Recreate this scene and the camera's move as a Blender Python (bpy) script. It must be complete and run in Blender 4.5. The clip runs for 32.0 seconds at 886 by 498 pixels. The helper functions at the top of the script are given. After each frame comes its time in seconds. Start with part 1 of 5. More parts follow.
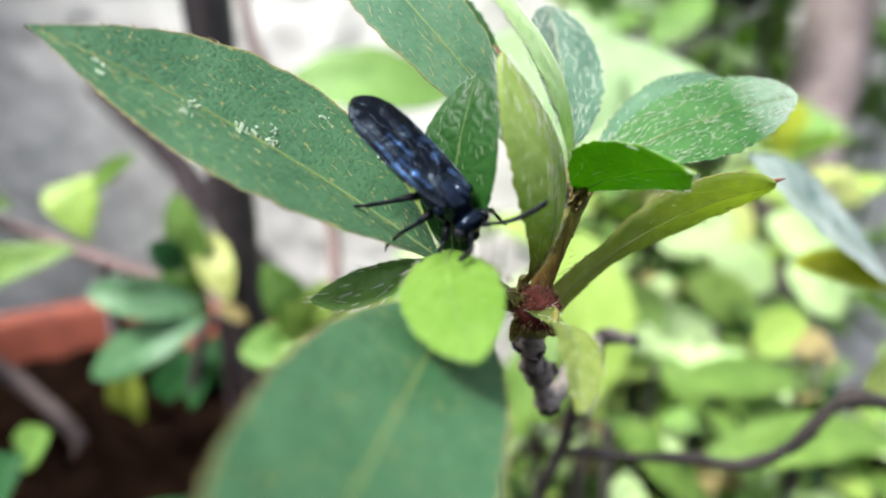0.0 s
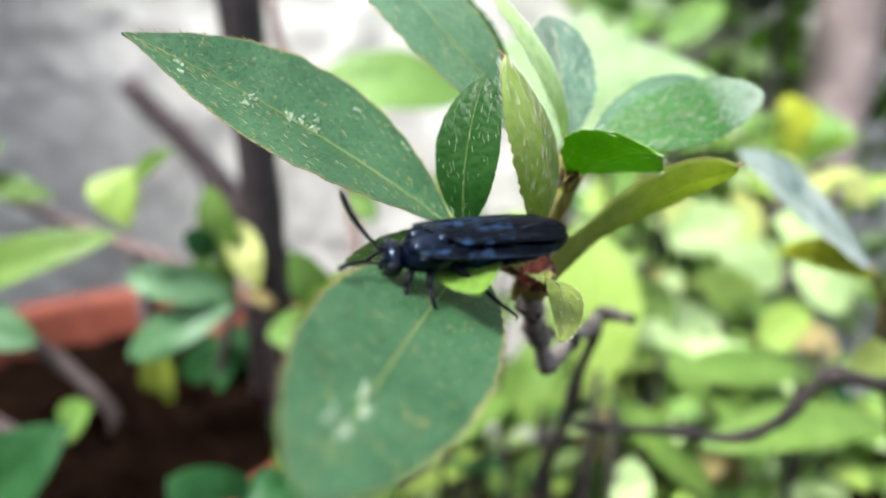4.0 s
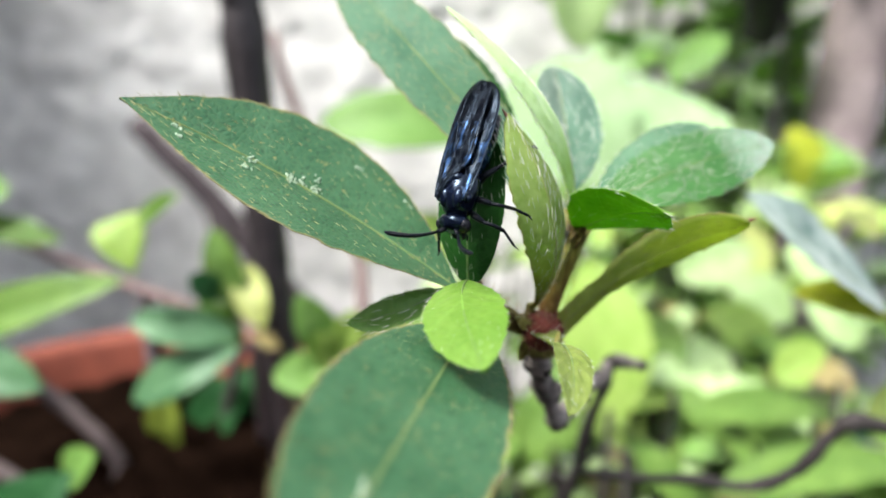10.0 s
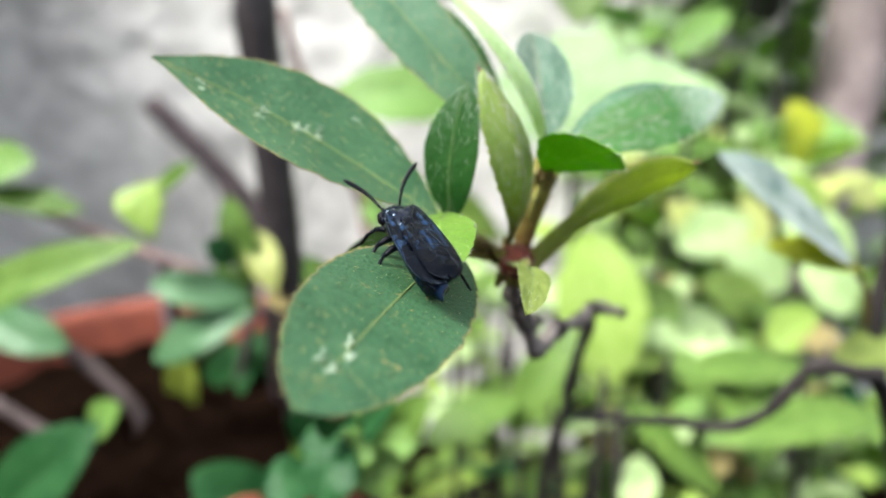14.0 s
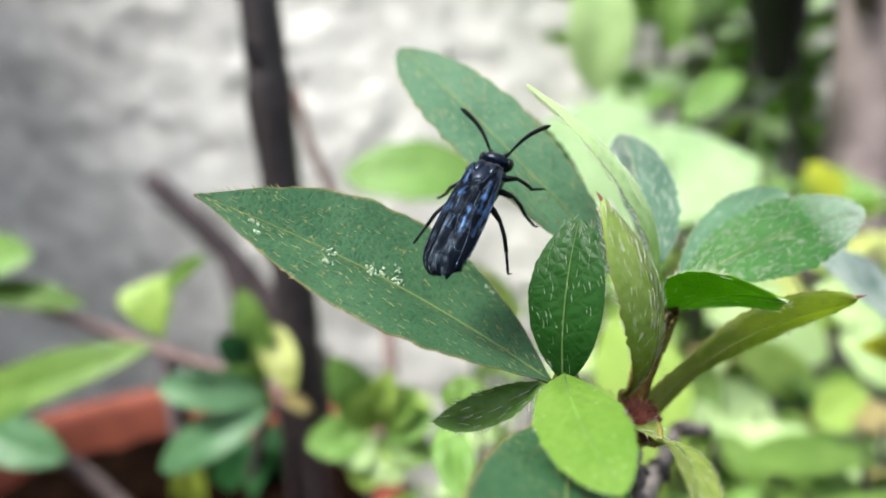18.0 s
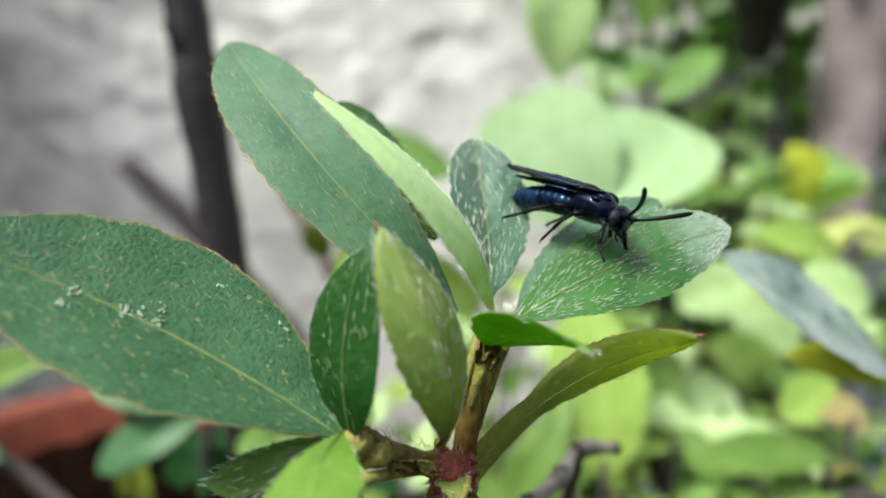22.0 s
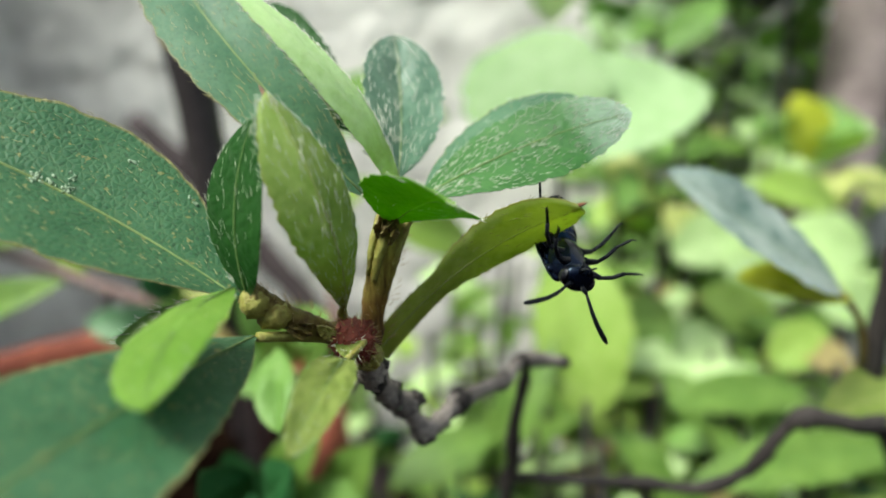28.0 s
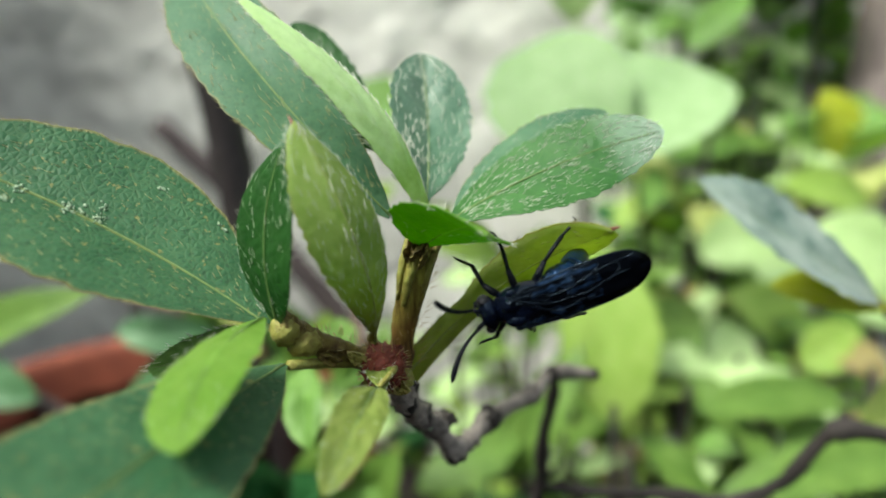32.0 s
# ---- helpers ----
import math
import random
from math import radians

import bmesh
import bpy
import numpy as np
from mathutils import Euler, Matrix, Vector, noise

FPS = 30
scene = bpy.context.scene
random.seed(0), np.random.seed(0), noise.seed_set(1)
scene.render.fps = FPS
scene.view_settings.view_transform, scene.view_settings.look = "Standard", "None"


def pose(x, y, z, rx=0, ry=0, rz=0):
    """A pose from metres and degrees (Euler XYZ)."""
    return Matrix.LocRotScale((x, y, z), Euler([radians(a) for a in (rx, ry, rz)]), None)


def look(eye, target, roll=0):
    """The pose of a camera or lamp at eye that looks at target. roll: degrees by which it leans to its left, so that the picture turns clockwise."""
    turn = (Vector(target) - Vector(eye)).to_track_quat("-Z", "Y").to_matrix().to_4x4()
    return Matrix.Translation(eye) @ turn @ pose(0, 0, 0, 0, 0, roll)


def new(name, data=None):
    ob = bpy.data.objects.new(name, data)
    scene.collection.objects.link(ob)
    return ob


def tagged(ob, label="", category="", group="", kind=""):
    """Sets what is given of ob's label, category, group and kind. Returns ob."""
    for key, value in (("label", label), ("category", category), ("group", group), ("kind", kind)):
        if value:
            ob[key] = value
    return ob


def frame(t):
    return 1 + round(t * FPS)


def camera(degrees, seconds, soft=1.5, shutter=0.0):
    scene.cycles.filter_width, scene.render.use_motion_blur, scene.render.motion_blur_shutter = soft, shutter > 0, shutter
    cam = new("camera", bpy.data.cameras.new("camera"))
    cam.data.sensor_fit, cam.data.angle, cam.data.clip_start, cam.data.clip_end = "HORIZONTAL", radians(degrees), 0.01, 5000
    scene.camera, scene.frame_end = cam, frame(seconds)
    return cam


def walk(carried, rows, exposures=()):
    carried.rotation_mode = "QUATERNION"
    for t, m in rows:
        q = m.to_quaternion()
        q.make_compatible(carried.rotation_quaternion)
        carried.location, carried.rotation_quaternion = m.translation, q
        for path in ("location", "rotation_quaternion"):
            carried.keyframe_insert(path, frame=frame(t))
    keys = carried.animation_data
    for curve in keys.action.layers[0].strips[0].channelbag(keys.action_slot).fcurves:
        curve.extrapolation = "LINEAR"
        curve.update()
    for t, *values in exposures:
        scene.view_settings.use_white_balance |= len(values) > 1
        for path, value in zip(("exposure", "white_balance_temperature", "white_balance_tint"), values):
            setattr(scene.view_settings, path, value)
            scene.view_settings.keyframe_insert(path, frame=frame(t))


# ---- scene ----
cam = camera(65.0, 32.0, soft=1.8)
# a small compact camera held a few centimetres from the leaves: shallow focus
cam.data.dof.use_dof = True
cam.data.dof.focus_distance = 0.040
cam.data.dof.aperture_fstop = 21.5
cam.data.dof.aperture_blades = 0

U = 0.01  # the plan below is written in centimetres


def eye_pose(x, y, z, yaw, pitch, roll):
    return pose(x * U, y * U, z * U, 90 + pitch, 0, yaw) @ pose(0, 0, 0, 0, 0, roll)


# seconds, x, y, z in cm, yaw, pitch, roll in degrees
ROWS = [
    (0.0, 0.043, -0.035, 29.989, 0.75, -18.73, -0.06),
    (0.5, 0.096, -0.065, 30.011, 0.80, -18.74, -0.17),
    (1.0, 0.061, -0.323, 30.116, 0.99, -18.79, -0.25),
    (1.5, 0.069, -0.407, 30.061, 1.24, -18.49, -0.07),
    (2.0, 0.066, -0.707, 30.066, 1.34, -18.26, -0.03),
    (2.5, 0.060, -0.739, 30.048, 1.68, -18.22, 0.13),
    (3.0, 0.066, -0.750, 30.033, 1.72, -18.47, 0.04),
    (3.5, 0.084, -0.769, 30.039, 1.97, -18.59, 0.07),
    (5.5, 0.079, -1.013, 30.012, 2.54, -18.55, -0.01),
    (6.0, 0.115, -1.018, 29.993, 2.59, -18.60, 0.08),
    (6.5, 0.101, -1.037, 30.031, 2.71, -18.58, 0.09),
    (7.0, 0.083, -1.059, 30.069, 2.74, -18.67, 0.15),
    (7.5, 0.040, -0.934, 30.042, 2.75, -18.66, -0.11),
    (8.0, -0.012, -0.601, 30.180, 2.45, -19.57, 0.10),
    (8.5, 0.161, -0.466, 30.312, 3.39, -17.39, -1.50),
    (9.0, 0.078, -0.439, 30.299, 3.08, -16.72, -0.81),
    (9.5, 0.058, -0.527, 30.247, 3.01, -16.39, -0.56),
    (10.0, 0.103, -0.654, 30.192, 2.89, -16.10, -0.76),
    (10.5, 0.170, -0.722, 30.175, 3.08, -16.36, -1.00),
    (11.0, 0.091, -0.768, 30.139, 3.15, -16.81, -0.43),
    (11.5, 0.132, -0.797, 30.213, 3.26, -16.89, -0.75),
    (12.0, 0.197, -1.014, 30.193, 3.19, -16.78, -0.89),
    (12.5, 0.275, -1.249, 30.123, 3.68, -16.88, -0.73),
    (13.0, 0.332, -1.333, 30.054, 3.77, -16.90, -1.31),
    (13.5, 0.265, -1.329, 30.091, 3.88, -17.31, -0.80),
    (14.0, 0.333, -1.430, 30.081, 3.90, -17.56, -1.12),
    (14.5, 0.387, -1.631, 30.067, 3.98, -17.94, -0.78),
    (16.5, -0.126, -1.366, 30.255, 0.99, -19.15, -3.77),
    (17.0, -0.322, -0.886, 30.472, 3.92, -17.89, -3.59),
    (17.5, -0.356, -0.463, 30.510, 4.27, -14.15, -3.69),
    (18.0, -0.402, -0.353, 30.445, 3.28, -12.94, -2.69),
    (18.5, -0.451, -0.201, 30.521, 3.74, -13.03, -2.72),
    (19.0, -0.295, -0.200, 30.668, 4.22, -13.25, -2.95),
    (19.5, -0.353, -0.188, 30.515, 3.23, -11.46, -2.69),
    (20.0, -0.346, -0.029, 30.532, 3.68, -11.97, -2.90),
    (20.5, -0.225, 0.130, 30.569, 4.45, -12.76, -2.56),
    (21.0, 0.236, 0.305, 30.607, 4.75, -13.93, -3.25),
    (21.5, 0.628, 0.437, 30.519, 4.48, -14.52, -3.25),
    (22.0, 0.793, 0.345, 30.542, 3.83, -14.78, -3.18),
    (22.5, 0.821, 0.254, 30.464, 3.75, -15.22, -3.06),
    (23.0, 1.061, 0.369, 30.412, 4.64, -15.24, -3.41),
    (23.5, 1.293, 0.266, 30.297, 4.39, -15.34, -3.28),
    (24.0, 1.299, 0.108, 30.292, 4.54, -15.78, -3.20),
    (24.5, 1.305, 0.103, 30.270, 5.18, -15.93, -3.46),
    (25.0, 1.218, 0.089, 30.235, 4.88, -15.92, -3.26),
    (25.5, 1.217, 0.067, 30.252, 5.35, -16.23, -3.33),
    (27.5, 1.461, 0.122, 30.093, 6.14, -17.00, -3.68),
    (28.0, 1.481, 0.071, 30.042, 5.65, -17.30, -3.55),
    (28.5, 1.367, 0.060, 30.073, 5.27, -17.54, -3.25),
    (29.0, 1.498, 0.067, 30.182, 5.87, -17.99, -3.59),
    (29.5, 1.372, 0.106, 30.134, 6.07, -17.65, -3.51),
    (30.0, 1.322, 0.204, 30.191, 6.93, -17.67, -3.68),
    (30.5, 1.349, 0.008, 30.138, 6.60, -17.65, -3.54),
    (31.0, 1.500, -0.072, 30.213, 6.78, -17.51, -4.10),
    (31.5, 1.417, 0.014, 30.171, 6.83, -17.22, -3.98),
    (32.0, 1.439, 0.157, 30.179, 7.60, -17.37, -4.73),
]
walk(cam, [(t, eye_pose(*row)) for t, *row in ROWS], exposures=[(0.0, 1.5, 6250, 9), (14.0, 1.47, 6300, 8), (17.0, 1.34, 6330, 7), (19.0, 1.17, 6350, 7), (23.0, 1.0, 6400, 3), (28.0, 0.97, 6500, -2), (32.0, 0.94, 6600, -4)])

# ---- light: bright overcast sky over a garden corner ----
world = bpy.data.worlds.new("overcast_sky")
scene.world = world
world.use_nodes = True
wn, wl = world.node_tree.nodes, world.node_tree.links
sky = wn.new("ShaderNodeTexSky")
sky.sky_type = "NISHITA"
sky.sun_disc = False
sky.sun_elevation, sky.sun_rotation = radians(60), radians(237)
sky.dust_density, sky.ozone_density = 4.0, 1.0
haze = wn.new("ShaderNodeHueSaturation")
haze.inputs["Saturation"].default_value = 0.45
wl.new(sky.outputs[0], haze.inputs["Color"])
wl.new(haze.outputs[0], wn["Background"].inputs["Color"])
wn["Background"].inputs["Strength"].default_value = 0.15
sun_data = bpy.data.lights.new("sun", "SUN")
sun_data.energy, sun_data.angle, sun_data.color = 2.6, radians(16), (1.0, 0.97, 0.92)
sun = new("sun", sun_data)
sun.matrix_world = look((-0.5, -0.32, 1.2), (0, 0, 0.2))


# ---- materials ----
def shader(name, rough=0.5, metal=0.0, spec=0.5):
    m = bpy.data.materials.new(name)
    m.use_nodes = True
    b = m.node_tree.nodes["Principled BSDF"]
    b.inputs["Roughness"].default_value = rough
    b.inputs["Metallic"].default_value = metal
    b.inputs["Specular IOR Level"].default_value = spec
    return m, m.node_tree.nodes, m.node_tree.links, b


def ramp(nodes, links, fac, *stops):
    r = nodes.new("ShaderNodeValToRGB")
    el = r.color_ramp.elements
    while len(el) < len(stops):
        el.new(0.5)
    for e, (p, col) in zip(el, stops):
        e.position, e.color = p, (*col, 1)
    links.new(fac, r.inputs[0])
    return r.outputs[0]


def noise_tex(nodes, links, scale, detail=4.0, vec=None, rough=0.55):
    n = nodes.new("ShaderNodeTexNoise")
    n.inputs["Scale"].default_value, n.inputs["Detail"].default_value = scale, detail
    n.inputs["Roughness"].default_value = rough
    if vec is not None:
        links.new(vec, n.inputs["Vector"])
    return n.outputs["Fac"]


def math_node(nodes, links, op, a, b=None, c=None):
    n = nodes.new("ShaderNodeMath")
    n.operation = op
    for k, v in enumerate((a, b, c)):
        if v is None:
            continue
        if isinstance(v, (int, float)):
            n.inputs[k].default_value = v
        else:
            links.new(v, n.inputs[k])
    return n.outputs[0]


def mixed(nodes, links, fac, a, b, kind="MIX"):
    n = nodes.new("ShaderNodeMix")
    n.data_type, n.blend_type = "RGBA", kind
    for k, v in ((0, fac), (6, a), (7, b)):
        if isinstance(v, tuple):
            n.inputs[k].default_value = (*v, 1)
        elif isinstance(v, (int, float)):
            n.inputs[k].default_value = v
        else:
            links.new(v, n.inputs[k])
    return n.outputs[2]


def bumped(nodes, links, bsdf, height, strength, distance, before=None):
    n = nodes.new("ShaderNodeBump")
    n.inputs["Strength"].default_value, n.inputs["Distance"].default_value = strength, distance
    links.new(height, n.inputs["Height"])
    if before is not None:
        links.new(before, n.inputs["Normal"])
    if bsdf is not None:
        links.new(n.outputs[0], bsdf.inputs["Normal"])
    return n.outputs[0]


def plain(name, dark, light, scale, rough=0.6, metal=0.0, bump=0.3, dist=0.0005, spec=0.4):
    """Two-tone grained surface; scale in cells a metre."""
    m, n, l, b = shader(name, rough, metal, spec)
    co = n.new("ShaderNodeTexCoord").outputs["Object"]
    big, fine = noise_tex(n, l, scale, 3.0, co), noise_tex(n, l, scale * 6, 5.0, co)
    fac = math_node(n, l, "MULTIPLY_ADD", fine, 0.5, math_node(n, l, "MULTIPLY", big, 0.5))
    l.new(ramp(n, l, fac, (0.35, dark), (0.65, light)), b.inputs["Base Color"])
    bumped(n, l, b, fac, bump, dist)
    return m


def leaf_paint(name, dark, light, vein, rough=0.42, through_light=0.25, cells=1500.0, side_veins=7.0, spec=0.4, relief=1.0, speck=0.0, side_show=0.30, stain_sheen=None, rim=0.0, fuzz=0.0):
    """Leaf blade: midrib and side veins from the blade's own coordinates, a net of tiny veins, blotches, some light let through."""
    m, n, l, b = shader(name, rough, 0.0, spec)
    tc = n.new("ShaderNodeTexCoord")
    co = tc.outputs["Object"]
    sep = n.new("ShaderNodeSeparateXYZ")
    l.new(tc.outputs["UV"], sep.inputs[0])
    u, v = sep.outputs[0], sep.outputs[1]
    away = math_node(n, l, "ABSOLUTE", math_node(n, l, "SUBTRACT", v, 0.5))
    wob = noise_tex(n, l, 400.0, 2.0, co)
    lane = math_node(n, l, "MULTIPLY_ADD", u, side_veins, math_node(n, l, "MULTIPLY_ADD", away, -side_veins * 0.45, math_node(n, l, "MULTIPLY", wob, 0.35)))
    saw = math_node(n, l, "ABSOLUTE", math_node(n, l, "SUBTRACT", math_node(n, l, "FRACT", lane), 0.5))
    side = n.new("ShaderNodeMapRange")
    l.new(saw, side.inputs[0])
    side.inputs[1].default_value, side.inputs[2].default_value = 0.03, 0.0
    mid = n.new("ShaderNodeMapRange")
    l.new(away, mid.inputs[0])
    mid.inputs[1].default_value, mid.inputs[2].default_value = 0.013, 0.005
    net = n.new("ShaderNodeTexVoronoi")
    net.feature = "DISTANCE_TO_EDGE"
    net.inputs["Scale"].default_value = cells
    l.new(co, net.inputs["Vector"])
    mesh_net = n.new("ShaderNodeMapRange")
    l.new(net.outputs["Distance"], mesh_net.inputs[0])
    mesh_net.inputs[1].default_value, mesh_net.inputs[2].default_value = 0.12, 0.0
    big, fine = noise_tex(n, l, 220.0, 4.0, co), noise_tex(n, l, 1800.0, 3.0, co)
    tone = math_node(n, l, "MULTIPLY_ADD", fine, 0.35, math_node(n, l, "MULTIPLY", big, 0.65))
    col = ramp(n, l, tone, (0.36, dark), (0.64, light))
    col = mixed(n, l, math_node(n, l, "MULTIPLY", mesh_net.outputs[0], 0.08), col, vein)
    col = mixed(n, l, math_node(n, l, "MULTIPLY", side.outputs[0], side_show), col, vein)
    col = mixed(n, l, math_node(n, l, "MULTIPLY", mid.outputs[0], math_node(n, l, "MULTIPLY_ADD", fine, 1.0, 0.1)), col, vein)
    if stain_sheen:
        # a colour (brown stain, white down, painted gloss) that sets in along the blade from one place to another,
        # broken up by blotches
        tint, u0, u1, most = stain_sheen
        along = n.new("ShaderNodeMapRange")
        l.new(math_node(n, l, "MULTIPLY_ADD", math_node(n, l, "SUBTRACT", big, 0.5), 0.8, u), along.inputs[0])
        along.inputs[1].default_value, along.inputs[2].default_value = u0, u1
        col = mixed(n, l, math_node(n, l, "MULTIPLY", along.outputs[0], math_node(n, l, "MULTIPLY_ADD", fine, most, most * 0.5)), col, tint)
    if rim:
        edge = n.new("ShaderNodeMapRange")
        l.new(math_node(n, l, "MULTIPLY_ADD", math_node(n, l, "SUBTRACT", fine, 0.5), 0.03, away), edge.inputs[0])
        edge.inputs[1].default_value, edge.inputs[2].default_value = 0.478, 0.495
        col = mixed(n, l, math_node(n, l, "MULTIPLY", edge.outputs[0], rim), col, (0.27, 0.20, 0.08))
    if speck:
        pores = noise_tex(n, l, 3000.0, 1.0, co)
        col = mixed(n, l, math_node(n, l, "MULTIPLY", math_node(n, l, "LESS_THAN", pores, 0.37), speck * 0.6), col, (0.012, 0.034, 0.014))
        dots = noise_tex(n, l, 2400.0, 2.0, co)
        col = mixed(n, l, math_node(n, l, "MULTIPLY", math_node(n, l, "GREATER_THAN", dots, 0.67), speck), col, (0.24, 0.22, 0.08))
    l.new(col, b.inputs["Base Color"])
    height = math_node(n, l, "SUBTRACT", math_node(n, l, "MULTIPLY", net.outputs["Distance"], 0.8), math_node(n, l, "MULTIPLY", side.outputs[0], 0.10))
    nrm = bumped(n, l, None, height, 0.55 * relief, 0.0002)
    bumped(n, l, b, fine, 0.25 * relief, 0.00008, nrm)
    l.new(math_node(n, l, "MULTIPLY_ADD", big, 0.25, rough - 0.12), b.inputs["Roughness"])
    # down of fine hairs
    b.inputs["Sheen Weight"].default_value = fuzz
    b.inputs["Sheen Roughness"].default_value = 0.35
    glow = n.new("ShaderNodeBsdfTranslucent")
    l.new(mixed(n, l, 1.0, col, (1.5, 1.6, 0.7), "MULTIPLY"), glow.inputs["Color"])
    mix = n.new("ShaderNodeMixShader")
    mix.inputs[0].default_value = through_light
    l.new(b.outputs[0], mix.inputs[1])
    l.new(glow.outputs[0], mix.inputs[2])
    l.new(mix.outputs[0], n["Material Output"].inputs["Surface"])
    return m


leaf_old = leaf_paint("leaf_mature", (0.020, 0.078, 0.032), (0.052, 0.132, 0.062), (0.22, 0.24, 0.08), 0.46, 0.12, cells=2400.0, spec=0.27, speck=0.65, side_show=0.05, relief=0.95, rim=0.6)
# paler copy of leaf_old: its sky reflection is put into the base colour
leaf_sheen = leaf_paint("leaf_mature_sheen", (0.042, 0.112, 0.060), (0.086, 0.175, 0.098), (0.22, 0.26, 0.10), 0.48, 0.12, spec=0.26, fuzz=0.2, speck=0.35, side_show=0.04, relief=0.3, rim=0.5, cells=2400.0)
leaf_dark = leaf_paint("leaf_young_dark", (0.006, 0.040, 0.004), (0.016, 0.066, 0.010), (0.05, 0.11, 0.025), 0.45, 0.10, spec=0.2, side_veins=5.0)
leaf_olive = leaf_paint("leaf_underside_olive", (0.250, 0.315, 0.085), (0.390, 0.445, 0.180), (0.42, 0.46, 0.20), 0.5, 0.55, spec=0.25, side_veins=6.0, relief=0.6, side_show=0.12, stain_sheen=((0.20, 0.18, 0.04), 0.40, 0.05, 0.45), rim=0.5)
leaf_sage = leaf_paint("leaf_underside_sage", (0.185, 0.300, 0.045), (0.350, 0.445, 0.145), (0.38, 0.42, 0.16), 0.45, 0.5, spec=0.3, side_veins=6.0, relief=0.65, side_show=0.12, stain_sheen=((0.15, 0.13, 0.03), 0.50, 0.05, 0.9), rim=0.4)
leaf_moss = leaf_paint("leaf_moss_green", (0.060, 0.150, 0.020), (0.120, 0.230, 0.045), (0.12, 0.2, 0.05), 0.45, 0.25, spec=0.3, side_veins=5.0)
leaf_lime = leaf_paint("leaf_new_lime", (0.115, 0.235, 0.024), (0.185, 0.310, 0.052), (0.26, 0.46, 0.10), 0.45, 0.35, spec=0.35, side_veins=5.0, relief=0.7)
leaf_bright = leaf_paint("leaf_underside_pale", (0.30, 0.45, 0.10), (0.44, 0.58, 0.23), (0.48, 0.62, 0.24), 0.5, 0.5, spec=0.3, relief=0.6, fuzz=0.3, stain_sheen=((0.66, 0.77, 0.56), 0.08, 0.42, 0.70))
# the pale tint is silvery hair plus sky reflection put into the colour
leaf_grey = leaf_paint("leaf_silvery", (0.024, 0.082, 0.042), (0.074, 0.160, 0.092), (0.26, 0.34, 0.18), 0.40, 0.12, spec=0.45, fuzz=0.18, side_veins=6.0, relief=0.4, stain_sheen=((0.40, 0.50, 0.46), 0.1, 0.9, 0.13))
leaf_whitish = leaf_paint("leaf_mottled_pale", (0.06, 0.135, 0.105), (0.38, 0.45, 0.40), (0.30, 0.36, 0.27), 0.42, 0.15, spec=0.8, fuzz=0.2, side_veins=6.0)
# whitish tip: white down together with gloss painted into the colour
leaf_mid = leaf_paint("leaf_hairy_green", (0.024, 0.102, 0.016), (0.052, 0.158, 0.033), (0.16, 0.30, 0.10), 0.34, 0.25, spec=0.45, side_veins=6.0, relief=0.45, stain_sheen=((0.46, 0.55, 0.50), 0.62, 1.05, 0.52))
leaf_fresh = leaf_paint("leaf_glossy_green", (0.105, 0.240, 0.013), (0.175, 0.330, 0.026), (0.30, 0.48, 0.10), 0.42, 0.56, spec=0.5, side_veins=6.0)
leaf_tan = leaf_paint("leaf_yellowing", (0.160, 0.230, 0.040), (0.270, 0.320, 0.085), (0.34, 0.34, 0.16), 0.5, 0.35, spec=0.35, side_veins=5.0)
bg_bright = leaf_paint("shrub_leaf_bright", (0.24, 0.37, 0.06), (0.36, 0.48, 0.12), (0.36, 0.52, 0.14), 0.5, 0.32, cells=300.0, spec=0.3, relief=0.4)
bg_pale = leaf_paint("shrub_leaf_pale", (0.36, 0.50, 0.21), (0.50, 0.62, 0.32), (0.42, 0.58, 0.28), 0.5, 0.32, cells=300.0, spec=0.35, relief=0.4)
bg_mid = leaf_paint("shrub_leaf_mid", (0.095, 0.185, 0.028), (0.180, 0.290, 0.058), (0.2, 0.38, 0.1), 0.5, 0.35, cells=300.0, spec=0.35, relief=0.4)
bg_green = leaf_paint("shrub_leaf_green", (0.13, 0.26, 0.05), (0.20, 0.34, 0.085), (0.24, 0.4, 0.12), 0.5, 0.3, cells=300.0, spec=0.3, relief=0.4)
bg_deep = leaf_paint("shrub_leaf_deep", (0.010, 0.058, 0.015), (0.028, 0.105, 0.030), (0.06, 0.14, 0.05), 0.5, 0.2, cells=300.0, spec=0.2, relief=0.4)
bg_yellow = leaf_paint("shrub_leaf_yellow", (0.44, 0.48, 0.03), (0.58, 0.60, 0.08), (0.6, 0.6, 0.2), 0.5, 0.4, cells=300.0, spec=0.3, relief=0.4)
bg_cream = leaf_paint("shrub_leaf_cream", (0.46, 0.50, 0.16), (0.60, 0.62, 0.28), (0.6, 0.62, 0.3), 0.5, 0.4, cells=300.0, spec=0.3, relief=0.4)
bg_teal = leaf_paint("shrub_leaf_blue_green", (0.060, 0.165, 0.065), (0.13, 0.26, 0.12), (0.14, 0.26, 0.15), 0.45, 0.25, cells=300.0, spec=0.35, relief=0.4)
bg_olive = leaf_paint("shrub_leaf_olive", (0.16, 0.22, 0.025), (0.26, 0.32, 0.05), (0.3, 0.34, 0.1), 0.5, 0.3, cells=300.0, spec=0.3, relief=0.4)
bg_mint = leaf_paint("shrub_leaf_mint", (0.29, 0.42, 0.21), (0.39, 0.51, 0.30), (0.40, 0.52, 0.30), 0.55, 0.35, cells=300.0, spec=0.2, relief=0.4)
bg_dry = leaf_paint("leaf_dry_tan", (0.20, 0.16, 0.06), (0.30, 0.25, 0.11), (0.32, 0.28, 0.14), 0.6, 0.3, cells=300.0, spec=0.2, relief=0.5)

